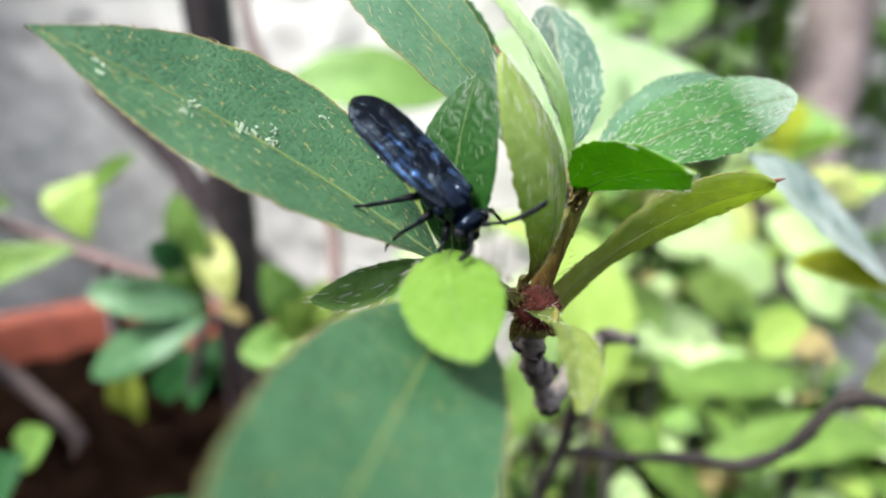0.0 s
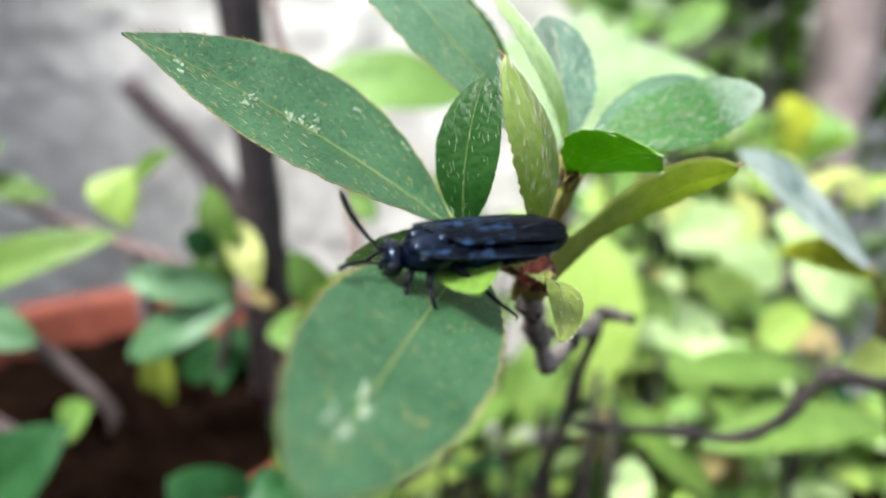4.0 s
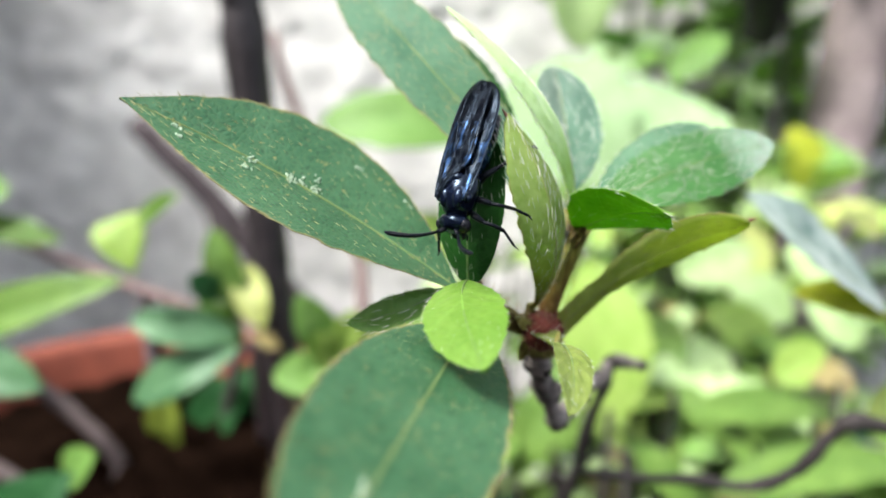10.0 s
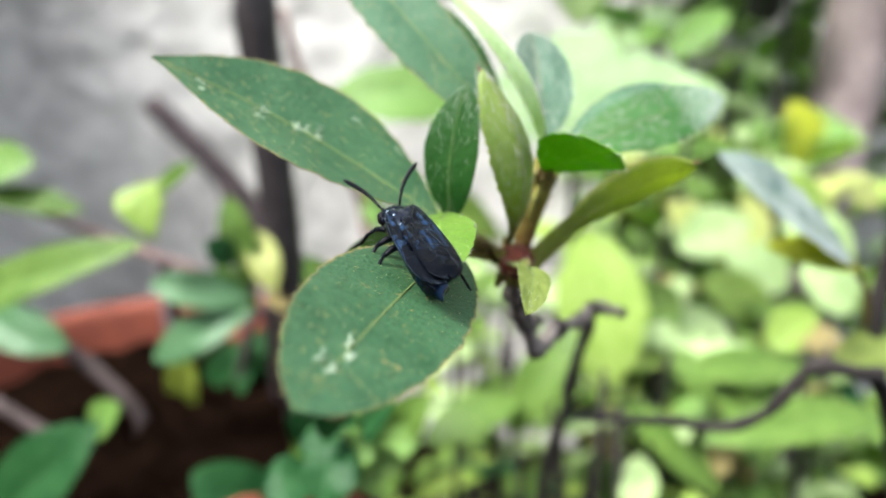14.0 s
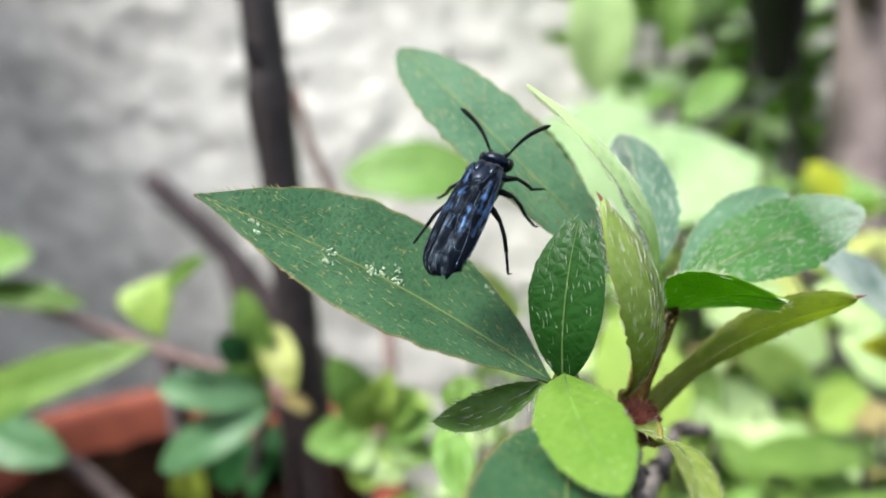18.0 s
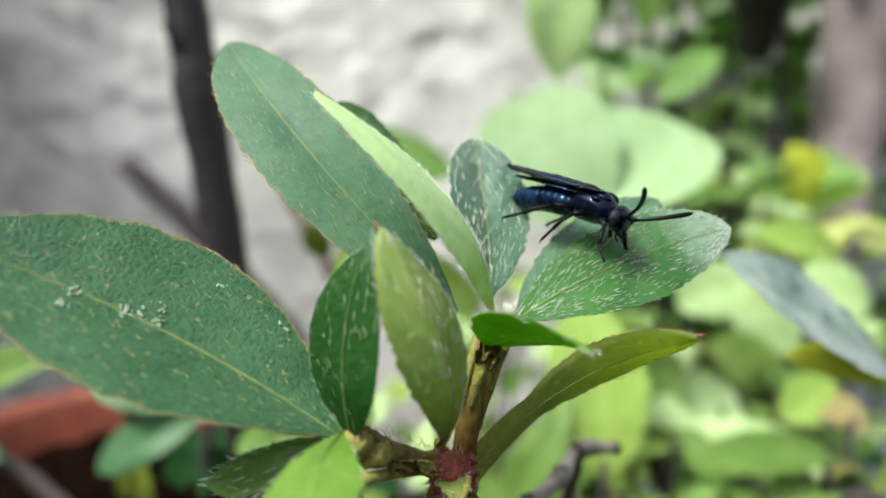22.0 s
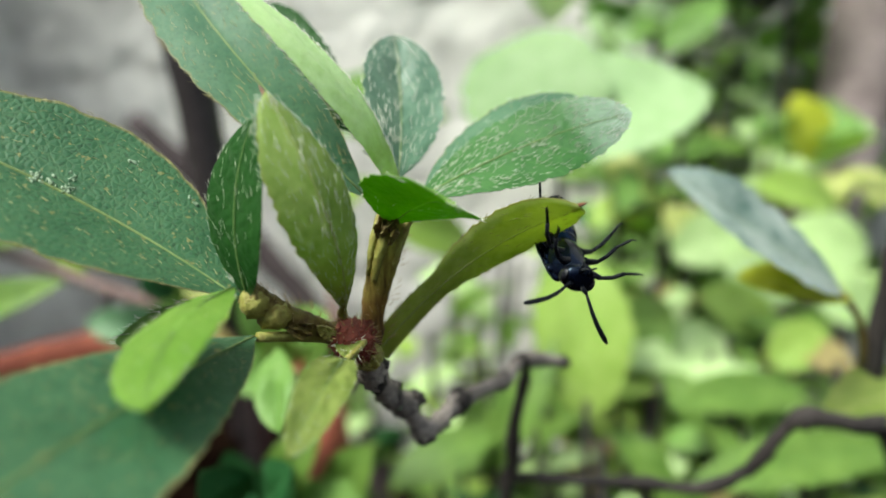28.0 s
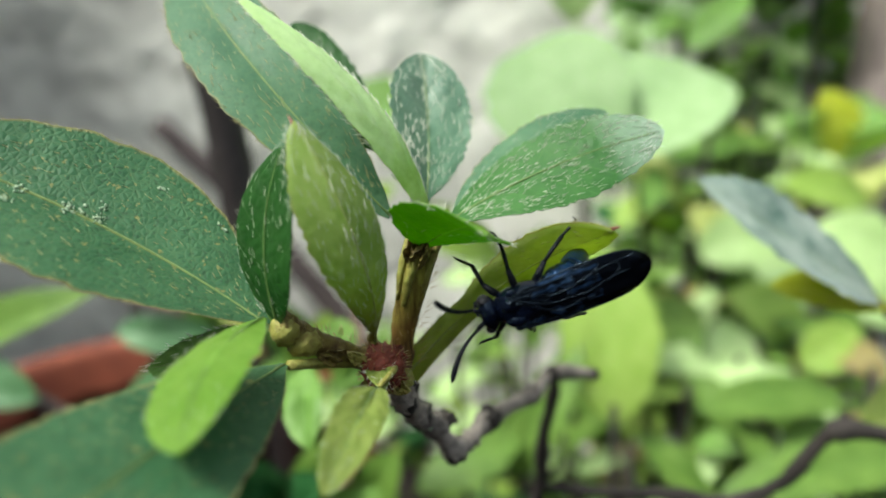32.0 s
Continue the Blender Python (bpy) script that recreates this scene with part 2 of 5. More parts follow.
hair_mat = plain("pale_hair", (0.50, 0.52, 0.40), (0.80, 0.80, 0.70), 900.0, 0.45)
olive_hair = plain("olive_hair", (0.16, 0.18, 0.06), (0.30, 0.30, 0.13), 900.0, 0.5)
tan_hair = plain("tan_hair", (0.17, 0.16, 0.06), (0.30, 0.28, 0.12), 900.0, 0.5)
edge_hair = plain("straw_hair", (0.24, 0.21, 0.08), (0.46, 0.42, 0.20), 900.0, 0.5)
brown_hair = plain("brown_hair", (0.22, 0.14, 0.05), (0.45, 0.32, 0.14), 900.0, 0.5)
rib_mat = plain("midrib", (0.13, 0.20, 0.06), (0.22, 0.29, 0.10), 700.0, 0.5)
rib_dim = plain("midrib_dim", (0.09, 0.16, 0.04), (0.15, 0.23, 0.07), 700.0, 0.5)
olive_rib = plain("midrib_olive", (0.20, 0.24, 0.06), (0.30, 0.34, 0.10), 700.0, 0.5)
spot_mat = plain("white_residue", (0.17, 0.28, 0.18), (0.44, 0.51, 0.37), 1500.0, 0.7)
node_mat = plain("node_yellow_green", (0.16, 0.115, 0.020), (0.30, 0.31, 0.075), 450.0, 0.55, bump=0.8)
stem_mat = plain("young_stem_brown", (0.060, 0.030, 0.008), (0.21, 0.175, 0.040), 420.0, 0.6, bump=0.5)
bark_mat = plain("twig_bark_grey", (0.07, 0.058, 0.050), (0.36, 0.31, 0.28), 420.0, 0.8, bump=0.9)
dark_bark = plain("twig_bark_dark", (0.010, 0.008, 0.0075), (0.045, 0.036, 0.033), 300.0, 0.8, bump=0.8)
stem_bark = plain("sapling_bark", (0.012, 0.009, 0.010), (0.042, 0.033, 0.035), 260.0, 0.55, bump=0.6)
purple_bark = plain("branch_bark_purple", (0.030, 0.021, 0.023), (0.10, 0.074, 0.078), 120.0, 0.7, bump=0.5)
trunk_bark = plain("trunk_bark", (0.13, 0.100, 0.095), (0.30, 0.245, 0.235), 45.0, 0.8, bump=0.8, dist=0.002)
bud_mat = plain("bud_scales_red_brown", (0.060, 0.010, 0.007), (0.26, 0.055, 0.032), 1100.0, 0.55, bump=0.5)
tip_mat = plain("red_tip", (0.10, 0.035, 0.018), (0.22, 0.085, 0.045), 1500.0, 0.5)
pink_bark = plain("thin_branch_pinkish", (0.17, 0.10, 0.09), (0.30, 0.20, 0.18), 120.0, 0.7, bump=0.5)
dry_bark = plain("dead_branch_grey_brown", (0.055, 0.040, 0.038), (0.15, 0.115, 0.11), 120.0, 0.8, bump=0.6)
clay_mat = plain("terracotta", (0.11, 0.022, 0.012), (0.26, 0.065, 0.034), 40.0, 0.75, bump=0.3)
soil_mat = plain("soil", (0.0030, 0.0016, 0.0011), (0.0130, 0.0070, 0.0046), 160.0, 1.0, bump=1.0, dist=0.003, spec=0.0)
# black of the deep shade between foliage and trunk
black_mat = plain("gap_shade_black", (0.004, 0.004, 0.004), (0.010, 0.010, 0.010), 60.0, 0.6)


def shoot_paint():
    """Young stem: fine lengthwise fibres, brown at the foot and yellow-green where the leaves leave it."""
    m, n, l, b = shader("young_shoot", 0.6, 0.0, 0.3)
    co = n.new("ShaderNodeTexCoord").outputs["Object"]
    fibre = n.new("ShaderNodeMapping")
    fibre.inputs["Scale"].default_value = (2600.0, 2600.0, 420.0)
    l.new(co, fibre.inputs["Vector"])
    grain, blotch = noise_tex(n, l, 1.0, 4.0, fibre.outputs[0]), noise_tex(n, l, 500.0, 3.0, co)
    sep = n.new("ShaderNodeSeparateXYZ")
    l.new(co, sep.inputs[0])
    up = n.new("ShaderNodeMapRange")
    l.new(math_node(n, l, "MULTIPLY_ADD", math_node(n, l, "SUBTRACT", blotch, 0.5), 0.006, sep.outputs[2]), up.inputs[0])
    up.inputs[1].default_value, up.inputs[2].default_value = 0.0150, 0.0195
    low = ramp(n, l, grain, (0.35, (0.050, 0.024, 0.006)), (0.65, (0.21, 0.120, 0.030)))
    top = ramp(n, l, grain, (0.35, (0.12, 0.085, 0.010)), (0.65, (0.34, 0.33, 0.060)))
    l.new(mixed(n, l, up.outputs[0], low, top), b.inputs["Base Color"])
    bumped(n, l, b, grain, 0.6, 0.0001)
    return m


shoot_mat = shoot_paint()


def wall_paint():
    m, n, l, b = shader("rough_plaster", 0.85, 0.0, 0.2)
    co = n.new("ShaderNodeTexCoord").outputs["Object"]
    big, mid_n, fine = noise_tex(n, l, 9.0, 4.0, co), noise_tex(n, l, 60.0, 5.0, co, 0.65), noise_tex(n, l, 320.0, 4.0, co)
    fac = math_node(n, l, "MULTIPLY_ADD", mid_n, 0.6, math_node(n, l, "MULTIPLY", big, 0.4))
    l.new(ramp(n, l, fac, (0.34, (0.46, 0.445, 0.43)), (0.47, (0.67, 0.645, 0.61)), (0.62, (0.86, 0.835, 0.79))), b.inputs["Base Color"])
    nrm = bumped(n, l, None, mid_n, 0.7, 0.005)
    bumped(n, l, b, fine, 0.5, 0.0012, nrm)
    return m


wall_mat = wall_paint()


# ---- building blocks ----
def part(name, bm, material, parent, label="", smooth=True):
    me = bpy.data.meshes.new(name)
    bm.to_mesh(me)
    bm.free()
    return part_of(name, me, material, parent, label, smooth)


def part_of(name, me, material, parent, label="", smooth=True):
    if material is not None and not me.materials:
        me.materials.append(material)
    if smooth:
        me.shade_smooth()
    ob = new(name, me)
    if parent is not None:
        ob.parent = parent
    if label:
        ob["label"] = label
    return ob


def thing(name, x, y, z, label, category, group="", kind=""):
    """An Empty at the thing's foot (cm); parts under it are built about the world's origin and moved back by the foot."""
    ob = new(name)
    ob.empty_display_size = 0.01
    ob.location = (x * U, y * U, z * U)
    return tagged(ob, label, category, group, kind)


def local(parent, p):
    """cm in the world -> metres in the space of a top-level parent that only has a place."""
    return Vector(p) * U - (parent.location if parent is not None else Vector((0, 0, 0)))


def tube_into(bm, pts, radii, sides=8, rough=0.0, rng=None, cap=True):
    """A tube along pts (metres) with a radius at each point."""
    rings, ref = [], None
    for k, p in enumerate(pts):
        d = (pts[min(k + 1, len(pts) - 1)] - pts[max(k - 1, 0)]).normalized()
        if ref is None:
            ref = d.orthogonal().normalized()
        ref = (ref - d * ref.dot(d)).normalized()
        side = d.cross(ref)
        ring = []
        for s in range(sides):
            a = 2 * math.pi * s / sides
            r = radii[k] * (1 + (rough * rng.uniform(-1, 1) if rng else 0))
            ring.append(bm.verts.new(p + (ref * math.cos(a) + side * math.sin(a)) * r))
        rings.append(ring)
    for a, b in zip(rings, rings[1:]):
        for s in range(sides):
            bm.faces.new((a[s], a[(s + 1) % sides], b[(s + 1) % sides], b[s]))
    if cap:
        bm.faces.new(rings[0][::-1])
        bm.faces.new(rings[-1])
    return bm


def spline(pts, n):
    """A smooth line through points (Catmull-Rom), n steps a span."""
    pts = [Vector(p) for p in pts]
    ext = [2 * pts[0] - pts[1], *pts, 2 * pts[-1] - pts[-2]]
    out = []
    for k in range(1, len(ext) - 2):
        a, b, c, d = ext[k - 1 : k + 3]
        for s in range(n):
            t = s / n
            out.append(0.5 * ((2 * b) + (c - a) * t + (2 * a - 5 * b + 4 * c - d) * t * t + (3 * b - a - 3 * c + d) * t**3))
    out.append(pts[-1])
    return out


def tube(name, parent, pts, r0, r1, material, sides=8, n=5, rough=0.08, knots=(), label="", seed=1):
    """A tapering stem through points in cm; knots: (place along it 0..1, how much thicker)."""
    rng = random.Random(seed)
    line = spline([local(parent, p) for p in pts], n)
    last = len(line) - 1
    rad = []
    for k in range(len(line)):
        t = k / last
        r = r0 + (r1 - r0) * t
        for at, gain in knots:
            r *= 1 + gain * math.exp(-(((t - at) / 0.03) ** 2))
        rad.append(r * U)
    return part(name, tube_into(bmesh.new(), line, rad, sides, rough, rng), material, parent, label)


class Blade:
    """A leaf blade between a base and a tip (cm): midrib arched by bend and side, halves folded, edges curled, the whole twisted."""

    def __init__(self, base, tip, hint, phi, bend, side, width, a, b, fold, curl, twist, neck=0.022):
        self.neck = neck
        self.p0, self.p1, hint = Vector(base), Vector(tip), Vector(hint)
        self.length = (self.p1 - self.p0).length
        t0 = (self.p1 - self.p0) / self.length
        n = (hint - t0 * hint.dot(t0)).normalized()
        l = t0.cross(n)
        self.n = n * math.cos(phi) + l * math.sin(phi)
        l = l * math.cos(phi) - n * math.sin(phi)
        mid = (self.p0 + self.p1) / 2 + self.n * bend * self.length + l * side * self.length
        self.c = 2 * mid - (self.p0 + self.p1) / 2
        self.width, self.a, self.b, self.fold, self.curl, self.twist = width, a, b, fold, curl, twist
        pk = a / (a + b)
        self.peak = pk**a * (1 - pk) ** b

    def half(self, u):
        return self.width / 2 * (max(u, 0.0) ** self.a * max(1 - u, 0.0) ** self.b) / self.peak

    def frame_at(self, u):
        m = (1 - u) ** 2 * self.p0 + 2 * u * (1 - u) * self.c + u * u * self.p1
        t = (2 * (1 - u) * (self.c - self.p0) + 2 * u * (self.p1 - self.c)).normalized()
        n = (self.n - t * t.dot(self.n)).normalized()
        b = t.cross(n)
        w = self.twist * (u - 0.5)
        return m, t, n * math.cos(w) + b * math.sin(w), b * math.cos(w) - n * math.sin(w)

    def at(self, u, v, lift=0.0, grow=1.0):
        m, t, n, b = self.frame_at(u)
        h = max(self.half(u) * grow, self.neck * min(1.0, (1 - u) * 12))
        return m + b * (v * h * math.cos(self.fold)) + n * (h * (abs(v) * math.sin(self.fold) - self.curl * v * v) + lift)

    def normal(self, u, v):
        e = 1e-3
        du = self.at(min(u + e, 0.999), v) - self.at(max(u - e, 0.001), v)
        dv = self.at(u, min(v + e, 1)) - self.at(u, max(v - e, -1))
        return du.cross(dv).normalized() * (1 if du.cross(dv).dot(self.frame_at(u)[2]) > 0 else -1), du.normalized()


def blade_mesh(name, bl, origin, nu=44, nv=16, thick=0.02, ripple=0.012, teeth=0.0, veins=7, seed=1):
    """The blade as a closed sheet of real thickness, quilted between its side veins; uv: along, across."""
    rng = random.Random(seed)
    off = Vector((rng.uniform(-50, 50), rng.uniform(-50, 50), 0))
    bm = bmesh.new()
    uv = bm.loops.layers.uv.new("uv")
    grids, coords = [], {}
    tooth = [[1 + teeth * rng.uniform(-1, 1) for _ in range(nu + 1)] for _ in range(2)]
    for sheet in (0, 1):
        grid = []
        for i in range(nu + 1):
            u = i / nu
            row = []
            for j in range(nv + 1):
                v = 2 * j / nv - 1
                g = 1 + (tooth[j > nv / 2][i] - 1) * abs(v) ** 3
                edge = 1 - abs(v) ** 6
                q = math.sin(math.pi * (u * veins - abs(v) * veins * 0.22)) ** 2
                wave = ripple * (0.55 * q * min(1.0, 4 * abs(v)) + 1.6 * noise.noise(Vector((u * 3.1, v * 1.7, 0)) + off)) * math.sin(math.pi * min(1, max(0, u))) ** 0.5
                lift = wave - (thick * (0.25 + 0.75 * edge) if sheet else 0)
                vert = bm.verts.new(bl.at(u, v, lift, g) * U - origin)
                coords[vert] = (u, (v + 1) / 2)
                row.append(vert)
            grid.append(row)
        grids.append(grid)
    top, bot = grids
    faces = []
    for i in range(nu):
        for j in range(nv):
            faces.append((top[i][j], top[i + 1][j], top[i + 1][j + 1], top[i][j + 1]))
            faces.append((bot[i][j], bot[i][j + 1], bot[i + 1][j + 1], bot[i + 1][j]))
        faces.append((top[i][0], bot[i][0], bot[i + 1][0], top[i + 1][0]))
        faces.append((top[i][nv], top[i + 1][nv], bot[i + 1][nv], bot[i][nv]))
    for j in range(nv):
        faces.append((top[0][j], top[0][j + 1], bot[0][j + 1], bot[0][j]))
        faces.append((top[nu][j], bot[nu][j], bot[nu][j + 1], top[nu][j + 1]))
    for f in faces:
        face = bm.faces.new(f)
        for loop in face.loops:
            loop[uv].uv = coords[loop.vert]
    bmesh.ops.recalc_face_normals(bm, faces=bm.faces)
    # the cut edge of the blade keeps its own facets
    for e in bm.edges:
        if len(e.link_faces) == 2 and e.calc_face_angle(0.0) > 0.7:
            e.smooth = False
    return bm


def spike(bm, p, d, side, length, r):
    """A hair: a thin three-sided cone from p along d."""
    d = d.normalized()
    x = side.normalized()
    y = d.cross(x)
    ring = [bm.verts.new(p + (x * math.cos(k * 2.0944) + y * math.sin(k * 2.0944)) * r) for k in range(3)]
    mid = [bm.verts.new(p + d * length * 0.6 + (x * math.cos(k * 2.0944) + y * math.sin(k * 2.0944)) * r * 0.6) for k in range(3)]
    tip = bm.verts.new(p + d * length)
    for k in range(3):
        bm.faces.new((ring[k], ring[(k + 1) % 3], mid[(k + 1) % 3], mid[k]))
        bm.faces.new((mid[k], mid[(k + 1) % 3], tip))


def azalea_leaf(parent, bl, paint, label="", surface=0, under=False, edge=30, hair=hair_mat, rib=rib_mat, ribs=0.0058, spots=(), seed=1, teeth=0.05, ripple=0.012, hair_len=0.075, hair_r=0.0022, red_tip=False):
    """One leaf of the sprig with its midrib, its bristles and the marks on it."""
    rng = random.Random(seed * 7 + 3)
    o = parent.location
    ob = part("leaf", blade_mesh("leaf", bl, o, teeth=teeth, ripple=ripple, seed=seed), paint, parent, label)
    face = -1 if under else 1
    # midrib, sunk into the blade
    lift = -0.024 if under else 0.004
    line = [bl.at(k / 24, 0, lift) * U - o for k in range(0, 24)]
    bm = tube_into(bmesh.new(), line, [ribs * U * (1.0 - 0.75 * k / 24) * rng.uniform(0.8, 1.2) for k in range(24)], 6)
    part("midrib", bm, rib, ob)
    if edge or surface:
        bm = bmesh.new()
        for k in range(edge * 2):
            s = 1 if k % 2 else -1
            u = rng.uniform(0.08, 0.99)
            n, d = bl.normal(min(u, 0.97), 0.9 * s)
            out = (bl.at(u, s) - bl.at(u, 0.8 * s)).normalized()
            way = d * rng.uniform(0.6, 1.3) + out * rng.uniform(0.3, 0.8) + n * rng.uniform(-0.2, 0.3)
            spike(bm, bl.at(u, 0.985 * s) * U - o, way, n, rng.uniform(0.5, 1.1) * hair_len * U, hair_r * U)
        for k in range(surface):
            u, v = rng.uniform(0.06, 0.97), rng.uniform(-0.95, 0.95)
            n, d = bl.normal(u, v)
            n = n * face
            p = bl.at(u, v, 0.006 if not under else -0.026)
            out = d.cross(n) * rng.uniform(-0.35, 0.35)
            spike(bm, p * U - o, d + out + n * rng.uniform(0.08, 0.3), n, rng.uniform(0.6, 1.3) * hair_len * U, hair_r * U)
        part("leaf_hairs", bm, hair, ob, "fine pale bristles")
    if red_tip:
        p, q = bl.at(0.965, 0) * U - o, bl.at(1.0, 0) * U - o
        d = (q - p).normalized()
        part("tip", tube_into(bmesh.new(), [p, p.lerp(q, 0.7), q + d * 0.02 * U, q + d * 0.05 * U], [0.016 * U, 0.014 * U, 0.009 * U, 0.002 * U], 7), tip_mat, ob, "tiny red-brown tip")
    for u, v, size, count in spots:
        bm = bmesh.new()
        for k in range(count * 2):
            uu, vv = u + rng.gauss(0, size * 0.42) / bl.length, v + rng.gauss(0, size * 0.5)
            p = bl.at(min(max(uu, 0.02), 0.98), vv, 0.010) * U - o
            n, d = bl.normal(min(max(uu, 0.02), 0.98), vv)
            s = d.cross(n)
            r = rng.uniform(0.0025, 0.0085) * U
            ring = [bm.verts.new(p + (d * math.cos(a) * rng.uniform(0.5, 1.8) + s * math.sin(a) * rng.uniform(0.5, 1.5)) * r) for a in [q * math.pi / 3 for q in range(6)]]
            low = [bm.verts.new(x.co - n * 0.012 * U) for x in ring]
            top = bm.verts.new(p + n * 0.004 * U)
            for q in range(6):
                bm.faces.new((ring[q], ring[(q + 1) % 6], top))
                bm.faces.new((low[q], low[(q + 1) % 6], ring[(q + 1) % 6], ring[q]))
        part("white_mark", bm, spot_mat, ob, "whitish dried residue")
    return ob


# ---- the garden corner: ground, wall ----
def box(name, x0, x1, y0, y1, z0, z1, material, parent=None, bevel=0.0):
    bm = bmesh.new()
    bmesh.ops.create_cube(bm, size=1)
    for v in bm.verts:
        v.co = Vector(((x0 + x1) / 2 + v.co.x * (x1 - x0), (y0 + y1) / 2 + v.co.y * (y1 - y0), (z0 + z1) / 2 + v.co.z * (z1 - z0))) * U
        if parent is not None:
            v.co -= parent.location
    if bevel:
        bmesh.ops.bevel(bm, geom=bm.edges[:], offset=bevel * U, segments=2, affect="EDGES")
    return part(name, bm, material, parent, smooth=False)


def build_ground():
    bm = bmesh.new()
    n = 60
    rows = []
    for i in range(n + 1):
        row = []
        for j in range(n + 1):
            # fine near the plants, wide towards the horizon
            sx, sy = 2 * i / n - 1, 2 * j / n - 1
            x, y = 40 * sx**5 + 0.8 * sx, 40 * sy**5 + 0.8 * sy + 0.2
            near = math.exp(-(x * x + y * y))
            z = -0.006 + 0.012 * near * noise.noise(Vector((x * 14, y * 14, 0)))
            row.append(bm.verts.new((x, y, z)))
        rows.append(row)
    for a, b in zip(rows, rows[1:]):
        for j in range(n):
            bm.faces.new((a[j], b[j], b[j + 1], a[j + 1]))
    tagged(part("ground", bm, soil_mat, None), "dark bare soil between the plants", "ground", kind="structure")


build_ground()


def build_wall():
    """A rough plastered garden wall with trowel marks and pits."""
    bm = bmesh.new()
    x0, x1, z0, z1, nx, nz = -0.7, 0.9, -0.02, 1.1, 400, 280
    grid = []
    for i in range(nx + 1):
        col = []
        for k in range(nz + 1):
            x, z = x0 + (x1 - x0) * i / nx, z0 + (z1 - z0) * k / nz
            d = 0.003 * noise.noise(Vector((x * 9, z * 9, 1))) + 0.0022 * noise.noise(Vector((x * 34, z * 40, 5))) - 0.003 * max(0, noise.noise(Vector((x * 62, z * 70, 9)))) ** 1.5 - 0.0012 * max(0, noise.noise(Vector((x * 120, z * 130, 3)))) + 0.0015 * max(0, noise.noise(Vector((x * 40, z * 55, 7))))
            col.append(bm.verts.new((x, 46 * U + d, z)))
        grid.append(col)
    for i in range(nx):
        for k in range(nz):
            bm.faces.new((grid[i][k], grid[i + 1][k], grid[i + 1][k + 1], grid[i][k + 1]))
    ret = bmesh.ops.extrude_face_region(bm, geom=bm.faces[:])
    for v in [g for g in ret["geom"] if isinstance(g, bmesh.types.BMVert)]:
        v.co.y = 46 * U + 0.16
    bmesh.ops.recalc_face_normals(bm, faces=bm.faces)
    tagged(part("wall_north", bm, wall_mat, None), "rough grey-white plastered garden wall, weathered and pitted", "wall", kind="structure")


build_wall()
# two added walls, never in view; the west one blocks light from the left
plaster = plain("unseen_wall_plaster", (0.30, 0.29, 0.27), (0.42, 0.41, 0.38), 8.0, 0.9, bump=0.4, dist=0.003)
tagged(box("unseen_wall_west", -60, -45, -380, 46, -1, 75, plaster), "unseen plain side wall added to shade the left", "wall", kind="structure")
tagged(box("unseen_wall_south", -60, 260, -400, -380, -1, 220, plaster), "unseen plain wall added behind the camera to enclose the light", "wall", kind="structure")

def low_leaf(parent, base, tip, hint, width, paint, bend=0.08, fold=0.2, a=0.85, b=0.75, twist=0.0, seed=1, teeth=0.0, side=0.0, name="leaf"):
    bl = Blade(base, tip, hint, 0.0, bend, side, width, a, b, fold, 0.05, twist)
    return part(name, blade_mesh("leaf", bl, parent.location, 22, 8, 0.03, 0.04, teeth, 6, seed), paint, parent)


# ---- the azalea sprig that the sawfly climbs over ----
sprig = thing("azalea_sprig", 0.75, 5.0, 26.95, "green azalea sprig with hairy young leaves on a grey twig", "plant")


def blade(base, tip, hint, *shape):
    return Blade(base, tip, hint, *shape)


azalea_leaf(sprig, blade((-0.014, 3.549, 28.706), (-1.983, 3.404, 29.943), (0.30, -0.60, 0.80), 0.254, 0.000, 0.054, 1.145, 1.003, 1.158, 0.201, -0.013, -0.270), leaf_old, 'mature grey-green leaf with pale specks', 170, False, 95, edge_hair, spots=((0.53, 0.03, 0.09, 14), (0.47, 0.06, 0.06, 8), (0.48, 0.2, 0.05, 5), (0.65, -0.02, 0.07, 6), (0.65, -0.25, 0.06, 5), (0.85, -0.2, 0.05, 6), (0.83, -0.5, 0.05, 6), (0.40, 0.7, 0.04, 6), (0.24, 0.85, 0.04, 4)), seed=1, ripple=0.004, hair_len=0.045, teeth=0.028)
azalea_leaf(sprig, blade((0.054, 3.515, 28.731), (0.174, 3.667, 29.676), (0.00, -1.00, 0.20), -0.582, 0.116, 0.015, 0.478, 0.703, 0.623, 0.051, 0.025, -0.102), leaf_dark, 'dark green young leaf', 60, False, 30, rib=rib_dim, seed=2, hair_r=0.0013, hair_len=0.055, ripple=0.006, teeth=0.02)
azalea_leaf(sprig, blade((0.478, 3.86, 28.47), (0.279, 3.561, 29.802), (0.00, 0.80, -0.20), 0.727, -0.220, 0.032, 0.442, 1.330, 0.750, 0.261, -0.025, 0.390), leaf_sage, 'yellow-green hairy underside of a young leaf', 250, True, 90, hair_mat, rib=olive_rib, ribs=0.006, hair_len=0.065, hair_r=0.0014, ripple=0.008, seed=3, red_tip=True, teeth=0.05)
azalea_leaf(sprig, blade((0.816, 4.350, 29.057), (-0.084, 4.065, 30.451), (-0.80, 0.40, 0.50), -2.630, 0.147, -0.058, 0.310, 0.697, 0.400, -0.091, 0.114, 0.683), leaf_bright, 'narrow pale green young leaf with a white hairy tip', 240, True, 110, seed=4, hair_r=0.0026, hair_len=0.06)
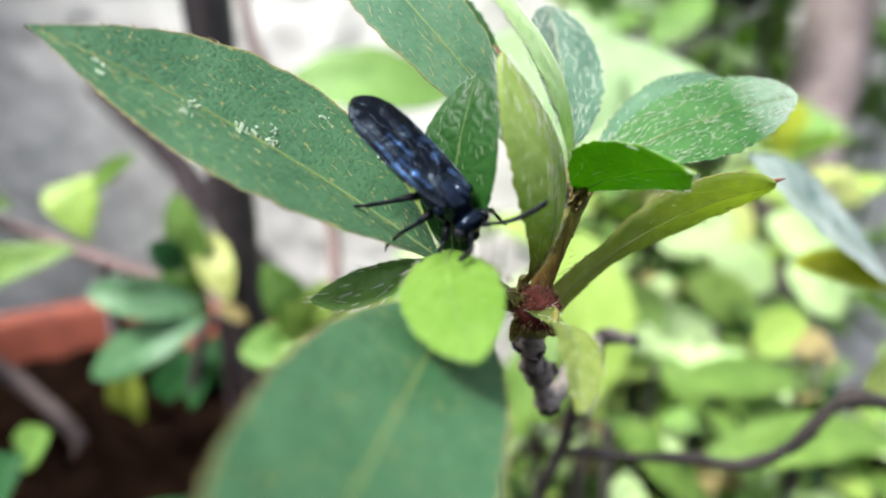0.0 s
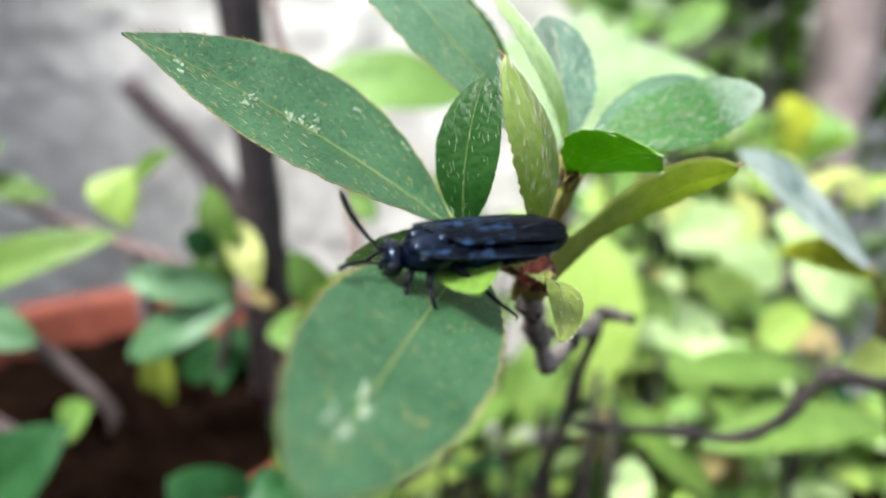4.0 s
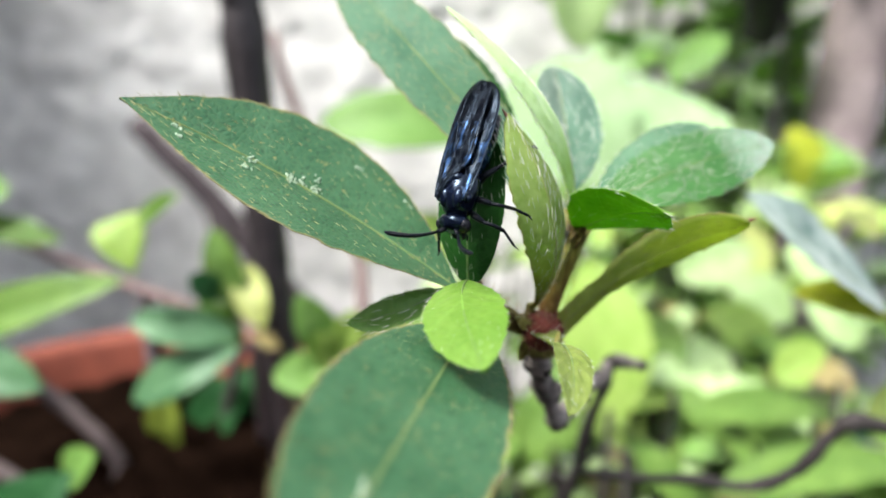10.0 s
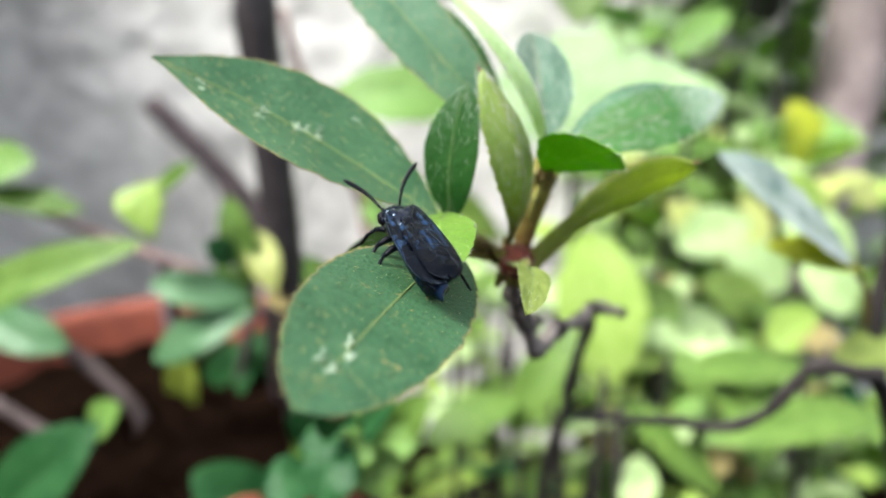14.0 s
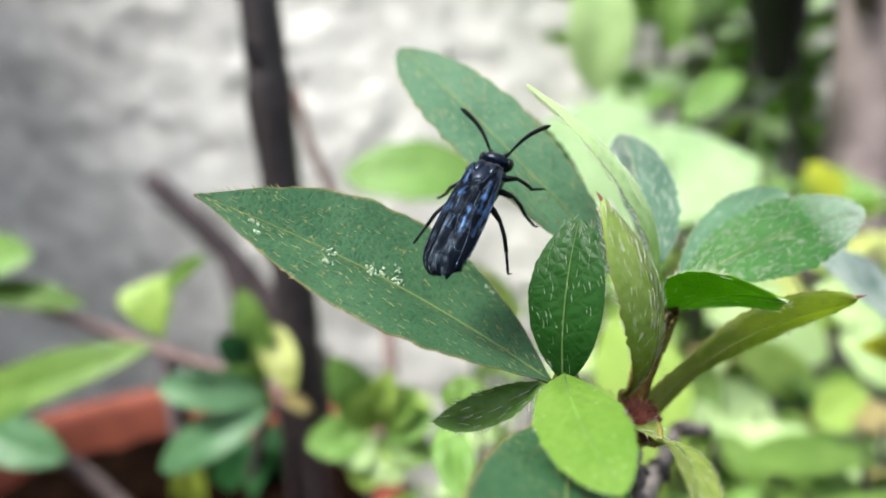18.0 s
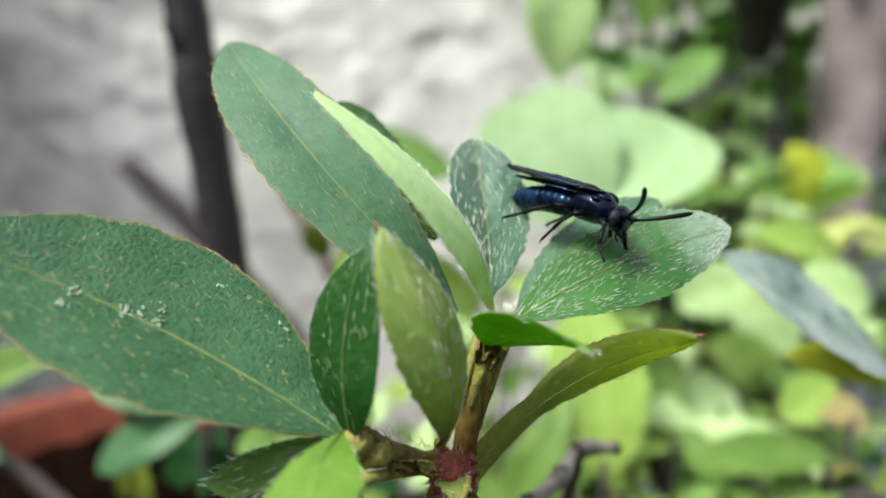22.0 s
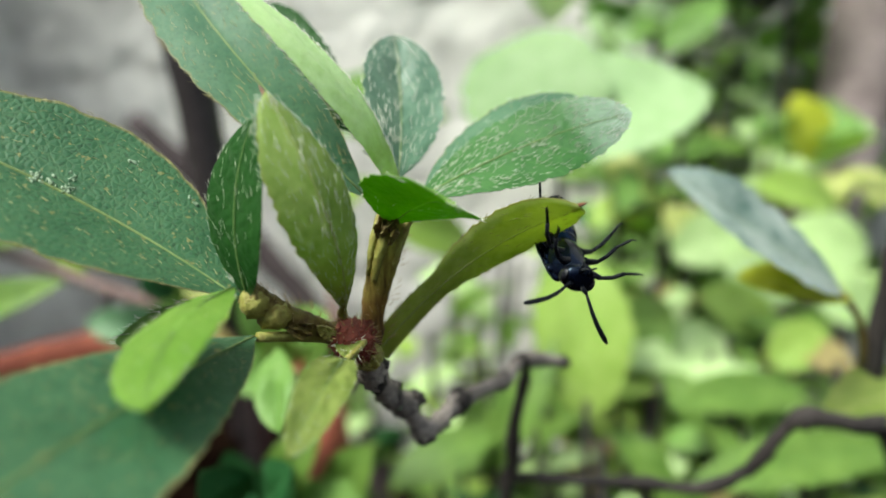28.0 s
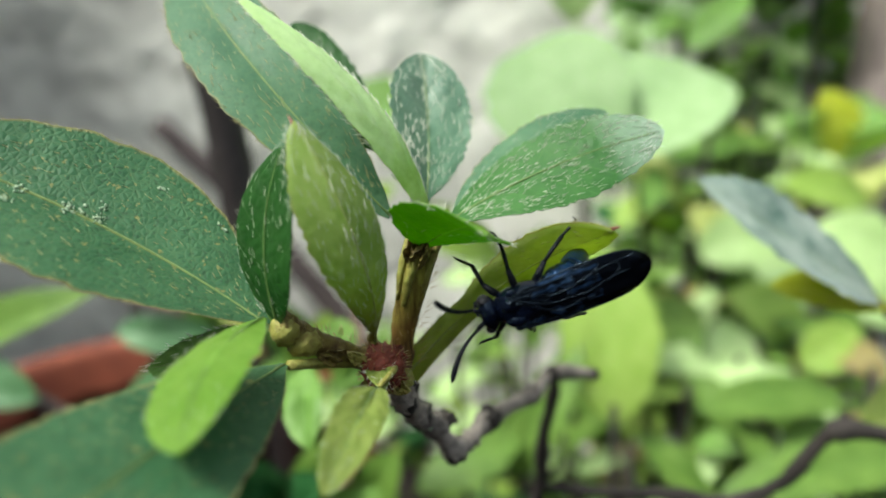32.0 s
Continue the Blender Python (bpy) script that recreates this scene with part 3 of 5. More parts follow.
azalea_leaf(sprig, blade((0.593, 4.214, 29.120), (-1.001, 5.440, 30.785), (0.300, -0.800, 0.500), 0.035, 0.120, -0.068, 0.663, 0.723, 0.710, 0.120, 0.059, -0.297), leaf_sheen, 'mature grey-green leaf', 260, False, 70, edge_hair, seed=5, ripple=0.004, hair_len=0.055, teeth=0.04)
azalea_leaf(sprig, blade((0.799, 4.355, 29.176), (0.725, 5.191, 30.041), (0.00, -0.90, 0.30), 0.495, -0.010, 0.030, 0.585, 0.887, 0.696, 0.300, 0.010, -0.267), leaf_grey, 'silvery green young leaf', 190, False, 45, seed=6, hair_r=0.0022, hair_len=0.065)
azalea_leaf(sprig, blade((0.959, 4.209, 29.081), (2.283, 4.577, 29.487), (-0.20, -0.50, 0.80), 0.131, 0.006, -0.050, 0.609, 0.686, 0.653, -0.008, 0.039, 0.706), leaf_mid, 'green leaf covered in white bristles', 540, False, 50, seed=7, hair_r=0.0022, hair_len=0.038, ripple=0.006)
azalea_leaf(sprig, blade((0.611, 4.140, 28.085), (1.880, 3.837, 29.091), (-0.30, 0.60, 0.70), -0.533, 0.115, 0.010, 0.426, 1.819, 0.503, 0.051, -0.053, 0.685, 0.085), leaf_olive, 'olive underside of a drooping leaf', 90, True, 55, tan_hair, rib=olive_rib, ribs=0.006, hair_len=0.045, ripple=0.010, seed=8, red_tip=True, teeth=0.05)
azalea_leaf(sprig, blade((0.775, 4.051, 28.950), (1.228, 3.304, 29.241), (-0.30, 0.20, 0.90), 2.484, -0.088, 0.003, 0.688, 1.194, 1.333, -0.003, 0.086, -0.439, 0.05), leaf_fresh, 'small glossy green folded leaf', 14, False, 25, rib=rib_mat, ribs=0.004, seed=9)
azalea_leaf(sprig, blade((0.044, 3.366, 28.834), (0.136, 2.215, 28.795), (0.00, 0.20, 1.00), 0.168, 0.064, 0.043, 0.440, 0.902, 0.663, 0.035, 0.029, 0.232), leaf_lime, 'round lime-green new leaf', 26, False, 30, rib=rib_dim, seed=10, hair_len=0.03, hair_r=0.0014)
azalea_leaf(sprig, blade((-0.088, 3.499, 28.726), (-0.730, 3.476, 28.503), (0.00, -0.40, 0.90), -0.296, 0.059, -0.095, 0.234, 0.707, 0.760, 0.173, -0.003, -0.083), leaf_moss, 'small moss-green leaf', 20, False, 22, rib=rib_dim, seed=11)
azalea_leaf(sprig, blade((0.079, 3.460, 28.516), (-0.388, 0.824, 28.731), (0.10, -0.10, 1.00), -0.342, 0.037, 0.001, 0.831, 0.903, 0.664, 0.043, 0.028, -0.276), leaf_old, 'broad mature leaf with white marks', 150, False, 100, edge_hair, spots=((0.80, 0.06, 0.05, 7), (0.83, -0.08, 0.06, 9), (0.875, 0.26, 0.05, 7), (0.885, 0.0, 0.06, 8)), seed=12, ripple=0.004, hair_len=0.045, teeth=0.028)
azalea_leaf(sprig, blade((0.591, 3.396, 28.400), (0.567, 2.437, 28.446), (0.00, -0.30, 1.00), -0.403, 0.120, -0.003, 0.237, 0.797, 0.639, 0.143, 0.004, -0.354), leaf_tan, 'small yellowing leaf', 40, False, 25, rib=rib_dim, seed=13, hair_len=0.03, hair_r=0.0014)
azalea_leaf(sprig, blade((0.95, 4.3, 29.05), (2.0, 5.25, 29.55), (-0.3, -0.6, 0.7), 0.0, 0.05, 0.0, 0.5, 0.8, 0.7, 0.15, 0.05, 0.2), leaf_sheen, 'grey-green leaf behind another', 60, False, 25, seed=14)
azalea_leaf(sprig, blade((0.45, 4.90, 29.41), (-0.25, 5.50, 30.33), (0.2, -0.8, 0.5), 0.0, 0.08, -0.06, 0.46, 0.7, 0.6, 0.1, 0.05, 0.1), leaf_dark, 'dark green leaf behind the pale one', 12, False, 6, rib=rib_dim, seed=19)
azalea_leaf(sprig, blade((0.50, 3.85, 28.25), (0.62, 3.42, 28.36), (0, -0.3, 1), 0.0, 0.12, 0.0, 0.16, 0.8, 0.8, 0.3, 0.0, 0.0), leaf_tan, 'small yellow-green bract', 15, False, 10, seed=15)


# stems of the sprig
tube("stem", sprig, [(0.60, 4.05, 28.18), (0.62, 4.07, 28.4), (0.68, 4.09, 28.62), (0.75, 4.12, 28.84), (0.82, 4.18, 29.06)], 0.062, 0.112, shoot_mat, 16, 9, 0.045, [(0.1, 0.2)], "brown young stem, yellow-green and hairy at its top")
tube("side_stem", sprig, [(0.56, 4.0, 28.22), (0.38, 3.85, 28.36), (0.2, 3.66, 28.55), (0.05, 3.53, 28.74)], 0.06, 0.075, stem_mat, 12, 9, 0.13, [(0.3, 0.15)], "red-brown side stem")
tube("twig", sprig, [(0.56, 3.95, 28.2), (0.57, 4.12, 27.92), (0.61, 4.32, 27.68), (0.67, 4.47, 27.52), (0.71, 4.60, 27.36), (0.79, 4.72, 27.14), (0.90, 4.90, 27.11), (1.03, 5.13, 27.14), (1.38, 6.00, 26.87), (1.60, 6.50, 26.82), (2.02, 6.90, 26.59)], 0.066, 0.055, bark_mat, 12, 8, 0.22,
     [(0.10, 0.5), (0.22, 0.5), (0.33, 0.6), (0.50, 0.7), (0.60, 0.4), (0.70, 0.5), (0.80, 0.5), (0.93, 0.5)], "knotted grey bark twig", 4)
tube("side_twig", sprig, [(1.62, 6.55, 26.8), (1.59, 6.75, 26.40), (1.49, 7.00, 25.81), (1.42, 7.40, 24.86), (1.27, 7.80, 23.90), (1.23, 8.20, 22.89), (1.1, 9.5, 18.0), (0.9, 11.0, 10.0), (0.9, 11.5, -0.5)], 0.05, 0.11, dark_bark, 8, 5, 0.12, [(0.12, 0.4), (0.3, 0.4)], "thin dark twig", 5)


# swollen yellow-green nodes where leaves join the stems, and thin leaf stalks
for spot, rx, rz in (((0.16, 3.60, 28.58), 0.095, 0.085), ((0.08, 3.54, 28.68), 0.08, 0.09), ((0.56, 3.98, 28.14), 0.12, 0.10)):
    bm = bmesh.new()
    bmesh.ops.create_icosphere(bm, subdivisions=3, radius=1)
    for v in bm.verts:
        v.co = Vector((v.co.x * rx, v.co.y * rx, v.co.z * rz)) * U * (1 + 0.22 * noise.noise(v.co * 3 + Vector(spot) * 7) + 0.16 * noise.noise(v.co * 9)) + local(sprig, spot)
    part("node", bm, node_mat, sprig, "swollen yellow-green node")
tube("leaf_stalk", sprig, [(0.38, 3.84, 28.32), (0.25, 3.66, 28.42), (0.10, 3.46, 28.51)], 0.03, 0.03, node_mat, 7, 4)
tube("leaf_stalk", sprig, [(0.60, 3.90, 28.3), (0.64, 3.62, 28.38), (0.6, 3.4, 28.4)], 0.02, 0.016, node_mat, 7, 4)

# leaf bases that run down the top of the upright stem
for line, r0, r1 in (([(0.66, 4.00, 28.62), (0.71, 4.00, 28.80), (0.78, 4.03, 28.96)], 0.020, 0.045), ([(0.77, 4.05, 28.68), (0.84, 4.08, 28.90), (0.96, 4.19, 29.09)], 0.020, 0.040), ([(0.62, 4.03, 28.65), (0.67, 4.06, 28.88), (0.75, 4.16, 29.06)], 0.016, 0.036)):
    tube("leaf_base", sprig, line, r0, r1, node_mat, 8, 5, 0.16, (), "yellow-green leaf base", 7)
tube("leaf_base", sprig, [(0.52, 3.92, 28.22), (0.48, 3.90, 28.36), (0.478, 3.865, 28.49)], 0.050, 0.030, node_mat, 8, 5, 0.14, (), "", 8)


def build_bud(parent, centre, r, count, seed):
    """A cluster of pointed red-brown bud scales."""
    rng = random.Random(seed)
    o = local(parent, centre)
    bm = bmesh.new()
    bmesh.ops.create_icosphere(bm, subdivisions=3, radius=r * 0.72 * U)
    for v in bm.verts:
        v.co = v.co * (1 + 0.18 * noise.noise(v.co * 9000)) + o
    bud = part("bud", bm, bud_mat, parent, "red-brown hairy bud")
    for k in range(count):
        a, e = rng.uniform(0, 2 * math.pi), rng.uniform(-0.9, 0.95)
        d = Vector((math.cos(a) * math.cos(e), math.sin(a) * math.cos(e), math.sin(e)))
        bm = bmesh.new()
        side = d.orthogonal()
        up = d.cross(side)
        ln, w = rng.uniform(0.24, 0.42) * r * U, rng.uniform(0.13, 0.26) * r * U
        p = o + d * r * 0.55 * U
        ring = [bm.verts.new(p + side * w), bm.verts.new(p + up * w * 0.5), bm.verts.new(p - side * w), bm.verts.new(p - up * w * 0.5)]
        m2 = [bm.verts.new(q.co * 0.5 + (p + d * ln * 1.1) * 0.5 + side.cross(d) * 0.1 * w) for q in ring]
        tip = bm.verts.new(p + d * ln + (side * rng.uniform(-1, 1) + up * rng.uniform(-1, 1)) * w)
        for q in range(4):
            bm.faces.new((ring[q], ring[(q + 1) % 4], m2[(q + 1) % 4], m2[q]))
            bm.faces.new((m2[q], m2[(q + 1) % 4], tip))
        part("bud_scale", bm, bud_mat, bud)
    bm = bmesh.new()
    for k in range(140):
        d = Vector((rng.gauss(0, 1), rng.gauss(0, 1), rng.gauss(0, 1))).normalized()
        spike(bm, o + d * r * 0.75 * U, d + Vector((rng.uniform(-0.5, 0.5), rng.uniform(-0.5, 0.5), rng.uniform(-0.5, 0.5))), d.orthogonal(), rng.uniform(0.03, 0.06) * U, 0.0035 * U)
    part("bud_hairs", bm, brown_hair, bud, "short brown hairs")


build_bud(sprig, (0.545, 3.78, 28.325), 0.185, 70, 8)


def stem_hairs(parent, a, b, r, count, seed):
    rng = random.Random(seed)
    a, b = local(parent, a), local(parent, b)
    bm = bmesh.new()
    d = (b - a).normalized()
    x = d.orthogonal().normalized()
    for k in range(count):
        t, g = rng.random(), rng.uniform(0, 2 * math.pi)
        out = Matrix.Rotation(g, 3, d) @ x
        spike(bm, a.lerp(b, t) + out * r * U, out + d * rng.uniform(0.2, 1.6), d, rng.uniform(0.03, 0.08) * U, 0.0030 * U)
    part("stem_hairs", bm, brown_hair, parent, "long brown stem hairs")


stem_hairs(sprig, (0.62, 4.05, 28.2), (0.82, 4.18, 29.1), 0.085, 190, 3)
stem_hairs(sprig, (0.56, 4.0, 28.22), (0.05, 3.53, 28.74), 0.065, 170, 4)
# small scales left on the stems where leaves have dropped
for k, (a0, b0, wd) in enumerate((((0.72, 4.03, 28.86), (0.74, 4.02, 29.04), 0.07), ((0.77, 4.05, 28.84), (0.80, 4.04, 29.06), 0.07), ((0.46, 3.80, 28.36), (0.36, 3.70, 28.46), 0.09), ((0.32, 3.72, 28.44), (0.22, 3.58, 28.50), 0.10), ((0.58, 3.84, 28.20), (0.70, 3.74, 28.18), 0.10), ((0.44, 3.84, 28.22), (0.40, 3.74, 28.12), 0.08), ((0.76, 4.04, 28.86), (0.84, 3.98, 29.02), 0.10))):
    low_leaf(sprig, a0, b0, (0, -1, 0.3), wd, node_mat if k % 3 else stem_mat, 0.15, 0.4, 0.6, 0.7, 0.0, 90 + k, 0.15, name="scale")
# dark knots on the old twig
for k, (spot, r) in enumerate((((0.58, 4.16, 27.92), 0.11), ((0.62, 4.36, 27.66), 0.085), ((0.76, 4.60, 27.47), 0.07), ((0.79, 4.72, 27.12), 0.095), ((1.03, 5.12, 27.15), 0.10), ((1.38, 6.00, 26.87), 0.09), ((1.58, 6.44, 26.84), 0.085), ((2.02, 6.90, 26.59), 0.07))):
    bm = bmesh.new()
    bmesh.ops.create_icosphere(bm, subdivisions=3, radius=1)
    for v in bm.verts:
        v.co = v.co * r * U * (1 + 0.45 * noise.noise(v.co * 1.6 + Vector((k, 0, 0))) + 0.2 * noise.noise(v.co * 6)) + local(sprig, spot)
    part("knot", bm, dark_bark, sprig, "dark rough knot")
# the silky tip between the youngest leaves
bm = bmesh.new()
rng_tip = random.Random(12)
for k in range(34):
    d = Vector((rng_tip.gauss(0.1, 0.35), rng_tip.gauss(-0.2, 0.35), 1)).normalized()
    spike(bm, local(sprig, (0.90 + rng_tip.gauss(0, 0.02), 4.17 + rng_tip.gauss(0, 0.02), 29.12)), d, d.orthogonal(), rng_tip.uniform(0.05, 0.11) * U, 0.005 * U)
part("shoot_tip", bm, hair_mat, sprig, "silky white shoot tip")
bm = bmesh.new()
bmesh.ops.create_icosphere(bm, subdivisions=2, radius=0.035 * U)
for v in bm.verts:
    v.co = Vector((v.co.x, v.co.y, v.co.z * 1.5)) + local(sprig, (0.665, 4.40, 27.55))
part("white_fleck", bm, spot_mat, sprig, "small white woolly fleck")

# ---- bare dark twig across the lower part, and the shoot beside it ----
dark_twig = thing("bare_twig", 1.7, 7.2, 24.9, "bare dark forked twig with knots", "twig")
tube("branch", dark_twig, [(1.42, 7.40, 24.83), (2.10, 7.35, 24.78), (2.93, 7.30, 24.79), (3.59, 7.25, 24.74), (4.13, 7.20, 25.02), (4.43, 7.10, 25.57), (4.66, 7.06, 25.79), (5.46, 7.20, 25.60), (6.2, 8.0, 25.4), (7.4, 8.6, 25.3), (9.0, 9.4, 25.0)], 0.052, 0.10, dark_bark, 8, 6, 0.14, [(0.06, 0.4), (0.2, 0.4), (0.33, 0.35), (0.44, 0.4), (0.60, 0.8), (0.7, 0.3)], "knotted dark bark", 6)
tube("spur", dark_twig, [(1.45, 7.40, 24.90), (1.61, 7.30, 25.14), (1.69, 7.25, 25.28)], 0.04, 0.02, dark_bark, 6, 3, 0.15)
tube("trunk", dark_twig, [(9.0, 9.4, 25.0), (10.2, 10.6, 22.0), (10.8, 11.5, 14.0), (11.0, 12.0, -0.5)], 0.10, 0.35, dark_bark, 8, 5, 0.1)

shoot = thing("azalea_shoot", 5.9, 8.0, 20.0, "azalea shoot with a grey-green leaf and a tan dry leaf", "plant")
tube("stem", shoot, [(9.2, 10.5, -0.5), (8.8, 10.0, 12.0), (7.8, 9.2, 20.0), (6.5, 8.4, 24.2), (5.75, 7.95, 25.6), (5.75, 7.8, 27.2), (5.85, 7.8, 28.2)], 0.15, 0.10, dark_bark, 8, 6, 0.08, [(0.7, 0.3), (0.85, 0.3)], "dark brown stem")
tube("petiole", shoot, [(5.6, 7.85, 26.0), (5.45, 7.75, 26.6), (5.15, 7.64, 27.0)], 0.05, 0.04, stem_mat, 6, 4)
azalea_leaf(shoot, blade((5.163, 7.645, 27.022), (3.077, 7.065, 28.612), (0.30, -0.60, 0.70), 0.106, 0.024, -0.036, 0.964, 0.812, 0.789, 0.188, -0.007, -0.176), leaf_whitish, 'grey-green leaf with a pale sheen', 60, False, 20, seed=16, ripple=0.035, teeth=0.06)
low_leaf(shoot, (5.3, 7.7, 26.9), (4.0, 7.6, 27.25), (0.2, -0.6, 0.7), 0.5, bg_yellow, seed=17)
low_leaf(shoot, (6.6, 8.1, 25.6), (4.95, 7.3, 25.6), (0.0, -0.5, 0.9), 0.8, leaf_tan, seed=18)


# ---- background plants ----

def plant_pot():
    """A terracotta pot with a rolled rim, full of dark soil."""
    cx, cy, r = -8.2, 12.6, 6.0
    pot = thing("flower_pot", cx, cy, 0, "terracotta flower pot full of dark soil", "pot")
    bm = bmesh.new()
    prof = [(0.0, 0.0), (4.6, 0.0), (4.8, 0.3), (5.55, 18.6), (5.6, 19.2), (r - 0.1, 19.3), (r, 19.7), (r, 22.0), (r - 0.15, 22.3), (r - 0.5, 22.3), (r - 0.7, 22.0), (r - 0.85, 17.5), (r - 1.0, 15.0), (0.0, 15.0)]
    rings = []
    for pr, pz in prof:
        if pr == 0:
            rings.append([bm.verts.new((0, 0, pz * U))])
        else:
            rings.append([bm.verts.new((pr * U * math.cos(2 * math.pi * s / 72), pr * U * math.sin(2 * math.pi * s / 72), pz * U)) for s in range(72)])
    for a, b in zip(rings, rings[1:]):
        for s in range(72):
            q = [a[s % len(a)], a[(s + 1) % len(a)], b[(s + 1) % len(b)], b[s % len(b)]]
            bm.faces.new(list(dict.fromkeys(q)))
    bmesh.ops.recalc_face_normals(bm, faces=bm.faces)
    part("pot_body", bm, clay_mat, pot, "weathered orange-red terracotta")
    bm = bmesh.new()
    rng = random.Random(3)
    rows = [[bm.verts.new((0, 0, 21.5 * U))]]
    for k in range(1, 13):
        pr = (r - 0.82) * k / 12
        rows.append([bm.verts.new((pr * U * math.cos(2 * math.pi * s / 48), pr * U * math.sin(2 * math.pi * s / 48), (21.4 + 0.5 * noise.noise(Vector((pr * math.cos(s), pr * math.sin(s), 0))) - 0.03 * k) * U)) for s in range(48)])
    for a, b in zip(rows, rows[1:]):
        for s in range(48):
            q = [a[s % len(a)], b[s], b[(s + 1) % 48], a[(s + 1) % len(a)]]
            bm.faces.new(list(dict.fromkeys(q)))
    bmesh.ops.recalc_face_normals(bm, faces=bm.faces)
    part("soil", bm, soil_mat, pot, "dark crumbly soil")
    # dead twigs lying in the pot
    for k in range(3):
        a = rng.uniform(0, 6.28)
        p = Vector((cx + 3 * math.cos(a), cy + 3 * math.sin(a), 21.4))
        d = Vector((rng.uniform(-1, 1), rng.uniform(-1, 1), rng.uniform(0.1, 0.6))).normalized()
        tube("dead_twig", pot, [p, p + d * 2, p + d * 4 + Vector((0, 0, 0.4))], 0.16, 0.1, purple_bark, 6, 3, 0.1, (), "", k)
    return pot


plant_pot()

# the dark upright stem of a sapling that grows in the pot's edge
sapling = thing("sapling_stem", -4.0, 13.0, 21.0, "dark brown upright sapling stem", "tree")
tube("stem", sapling, [(-3.98, 13.0, 16.0), (-4.12, 13.0, 22.0), (-4.2, 13.0, 26.0), (-4.3, 13.0, 30.0), (-4.4, 13.0, 34.0), (-4.7, 13.0, 48.0)], 0.44, 0.36, stem_bark, 14, 8, 0.05, [(0.3, 0.15), (0.62, 0.15)], "smooth dark bark", 9)
bush = thing("leaning_branch", -13.0, 33.0, 0.0, "leaning purple-brown cut branch", "branch")
tube("branch", bush, [(-4.5, 31.0, -0.5), (-7.2, 32.5, 13.5), (-11.2, 33.0, 20.1), (-13.3, 33.0, 23.2), (-16.6, 33.0, 26.9)], 0.75, 0.58, purple_bark, 10, 6, 0.06, (), "", 10)
tube("side_branch", bush, [(-13.3, 33.0, 23.2), (-12.4, 32.0, 20.5), (-11.6, 31.0, 17.5), (-11.0, 30.0, 8.0), (-10.5, 30.0, -0.5)], 0.42, 0.5, purple_bark, 8, 6, 0.06, (), "", 11)

trunk = thing("tree_trunk", 16.4, 31.5, 0.0, "pale grey-brown tree trunk", "tree")
tube("trunk", trunk, [(11.00, 20.50, -0.5), (11.00, 21.00, 16.07), (11.21, 22.00, 18.65), (11.84, 24.00, 20.90), (15.3, 29.5, 26.0), (16.6, 31.3, 33.0), (16.9, 31.6, 42.0), (17.6, 31.8, 70.0)], 1.25, 1.5, trunk_bark, 20, 8, 0.04, (), "ridged pale bark", 12)
# unseen branch, added only to carry the black pot shape
tube("branch", trunk, [(16.6, 31.7, 46.0), (14.0, 30.0, 49.0), (11.14, 28.0, 50.5), (8.0, 26.5, 51.0)], 0.8, 0.3, trunk_bark, 10, 5, 0.08)


def dark_gap_pot(x, y, z):
    """A small black pot shape on three wires under the tree's branch, added for a gap in deep shade."""
    pot = thing("dark_gap_pot", x, y, z, "black pot shape on wires, added for the deep shade beside the trunk", "pot")
    bm = bmesh.new()
    prof = [(0.0, 0.0), (0.35, 0.02), (0.62, 0.3), (1.2, 3.4), (1.36, 3.5), (1.36, 4.2), (1.22, 4.2), (1.1, 3.4), (0.5, 0.5), (0.0, 0.45)]
    rings = [[bm.verts.new((r * U * math.cos(2 * math.pi * k / 24), r * U * math.sin(2 * math.pi * k / 24), h * U)) for k in range(24)] if r else [bm.verts.new((0, 0, h * U))] for r, h in prof]
    for a, b in zip(rings, rings[1:]):
        for k in range(24):
            bm.faces.new(list(dict.fromkeys((a[k % len(a)], a[(k + 1) % len(a)], b[(k + 1) % len(b)], b[k % len(b)]))))
    bmesh.ops.recalc_face_normals(bm, faces=bm.faces)
    part("pot_body", bm, black_mat, pot)
    for k in range(3):
        a = 2 * math.pi * k / 3
        tube("wire", pot, [(x + 1.29 * math.cos(a), y + 1.29 * math.sin(a), z + 4.0), (x + 0.5 * math.cos(a), y + 0.5 * math.sin(a), z + 12.0), (x, y, 50.5)], 0.05, 0.05, black_mat, 6, 3, 0.0)


dark_gap_pot(11.14, 28.00, 30.05)
for kx, kz in ((16.0, 33.0),):
    tube("branch_stub", trunk, [(kx, 30.6, kz), (kx - 1.4, 29.2, kz + 1.0), (kx - 1.9, 28.6, kz + 1.5)], 0.6, 0.35, trunk_bark, 10, 4, 0.08)
for kz in (25.2, 31.0):
    tube("bud_scar", sapling, [(-4.35, 12.75, kz), (-4.5, 12.6, kz + 0.35), (-4.55, 12.5, kz + 0.5)], 0.16, 0.05, stem_bark, 8, 3)


hyd = thing("broadleaf_shrub", 5.0, 21.0, 0.0, "bright green broad-leaved garden shrub", "shrub")

tube("stem", hyd, [(5.0, 22.0, -0.5), (4.2, 22.0, 12.0), (3.2, 21.0, 22.0), (3.0, 20.2, 25.8)], 0.3, 0.12, dark_bark, 8, 5)
tube("stem", hyd, [(6.0, 23.0, -0.5), (6.5, 20.0, 12.0), (5.0, 17.0, 20.0), (3.0, 16.0, 24.6)], 0.3, 0.12, dark_bark, 8, 5)

shrub_side = thing("small_shrub", 0.5, 6.9, 0.0, "small dark green shrub beside the pot", "shrub")

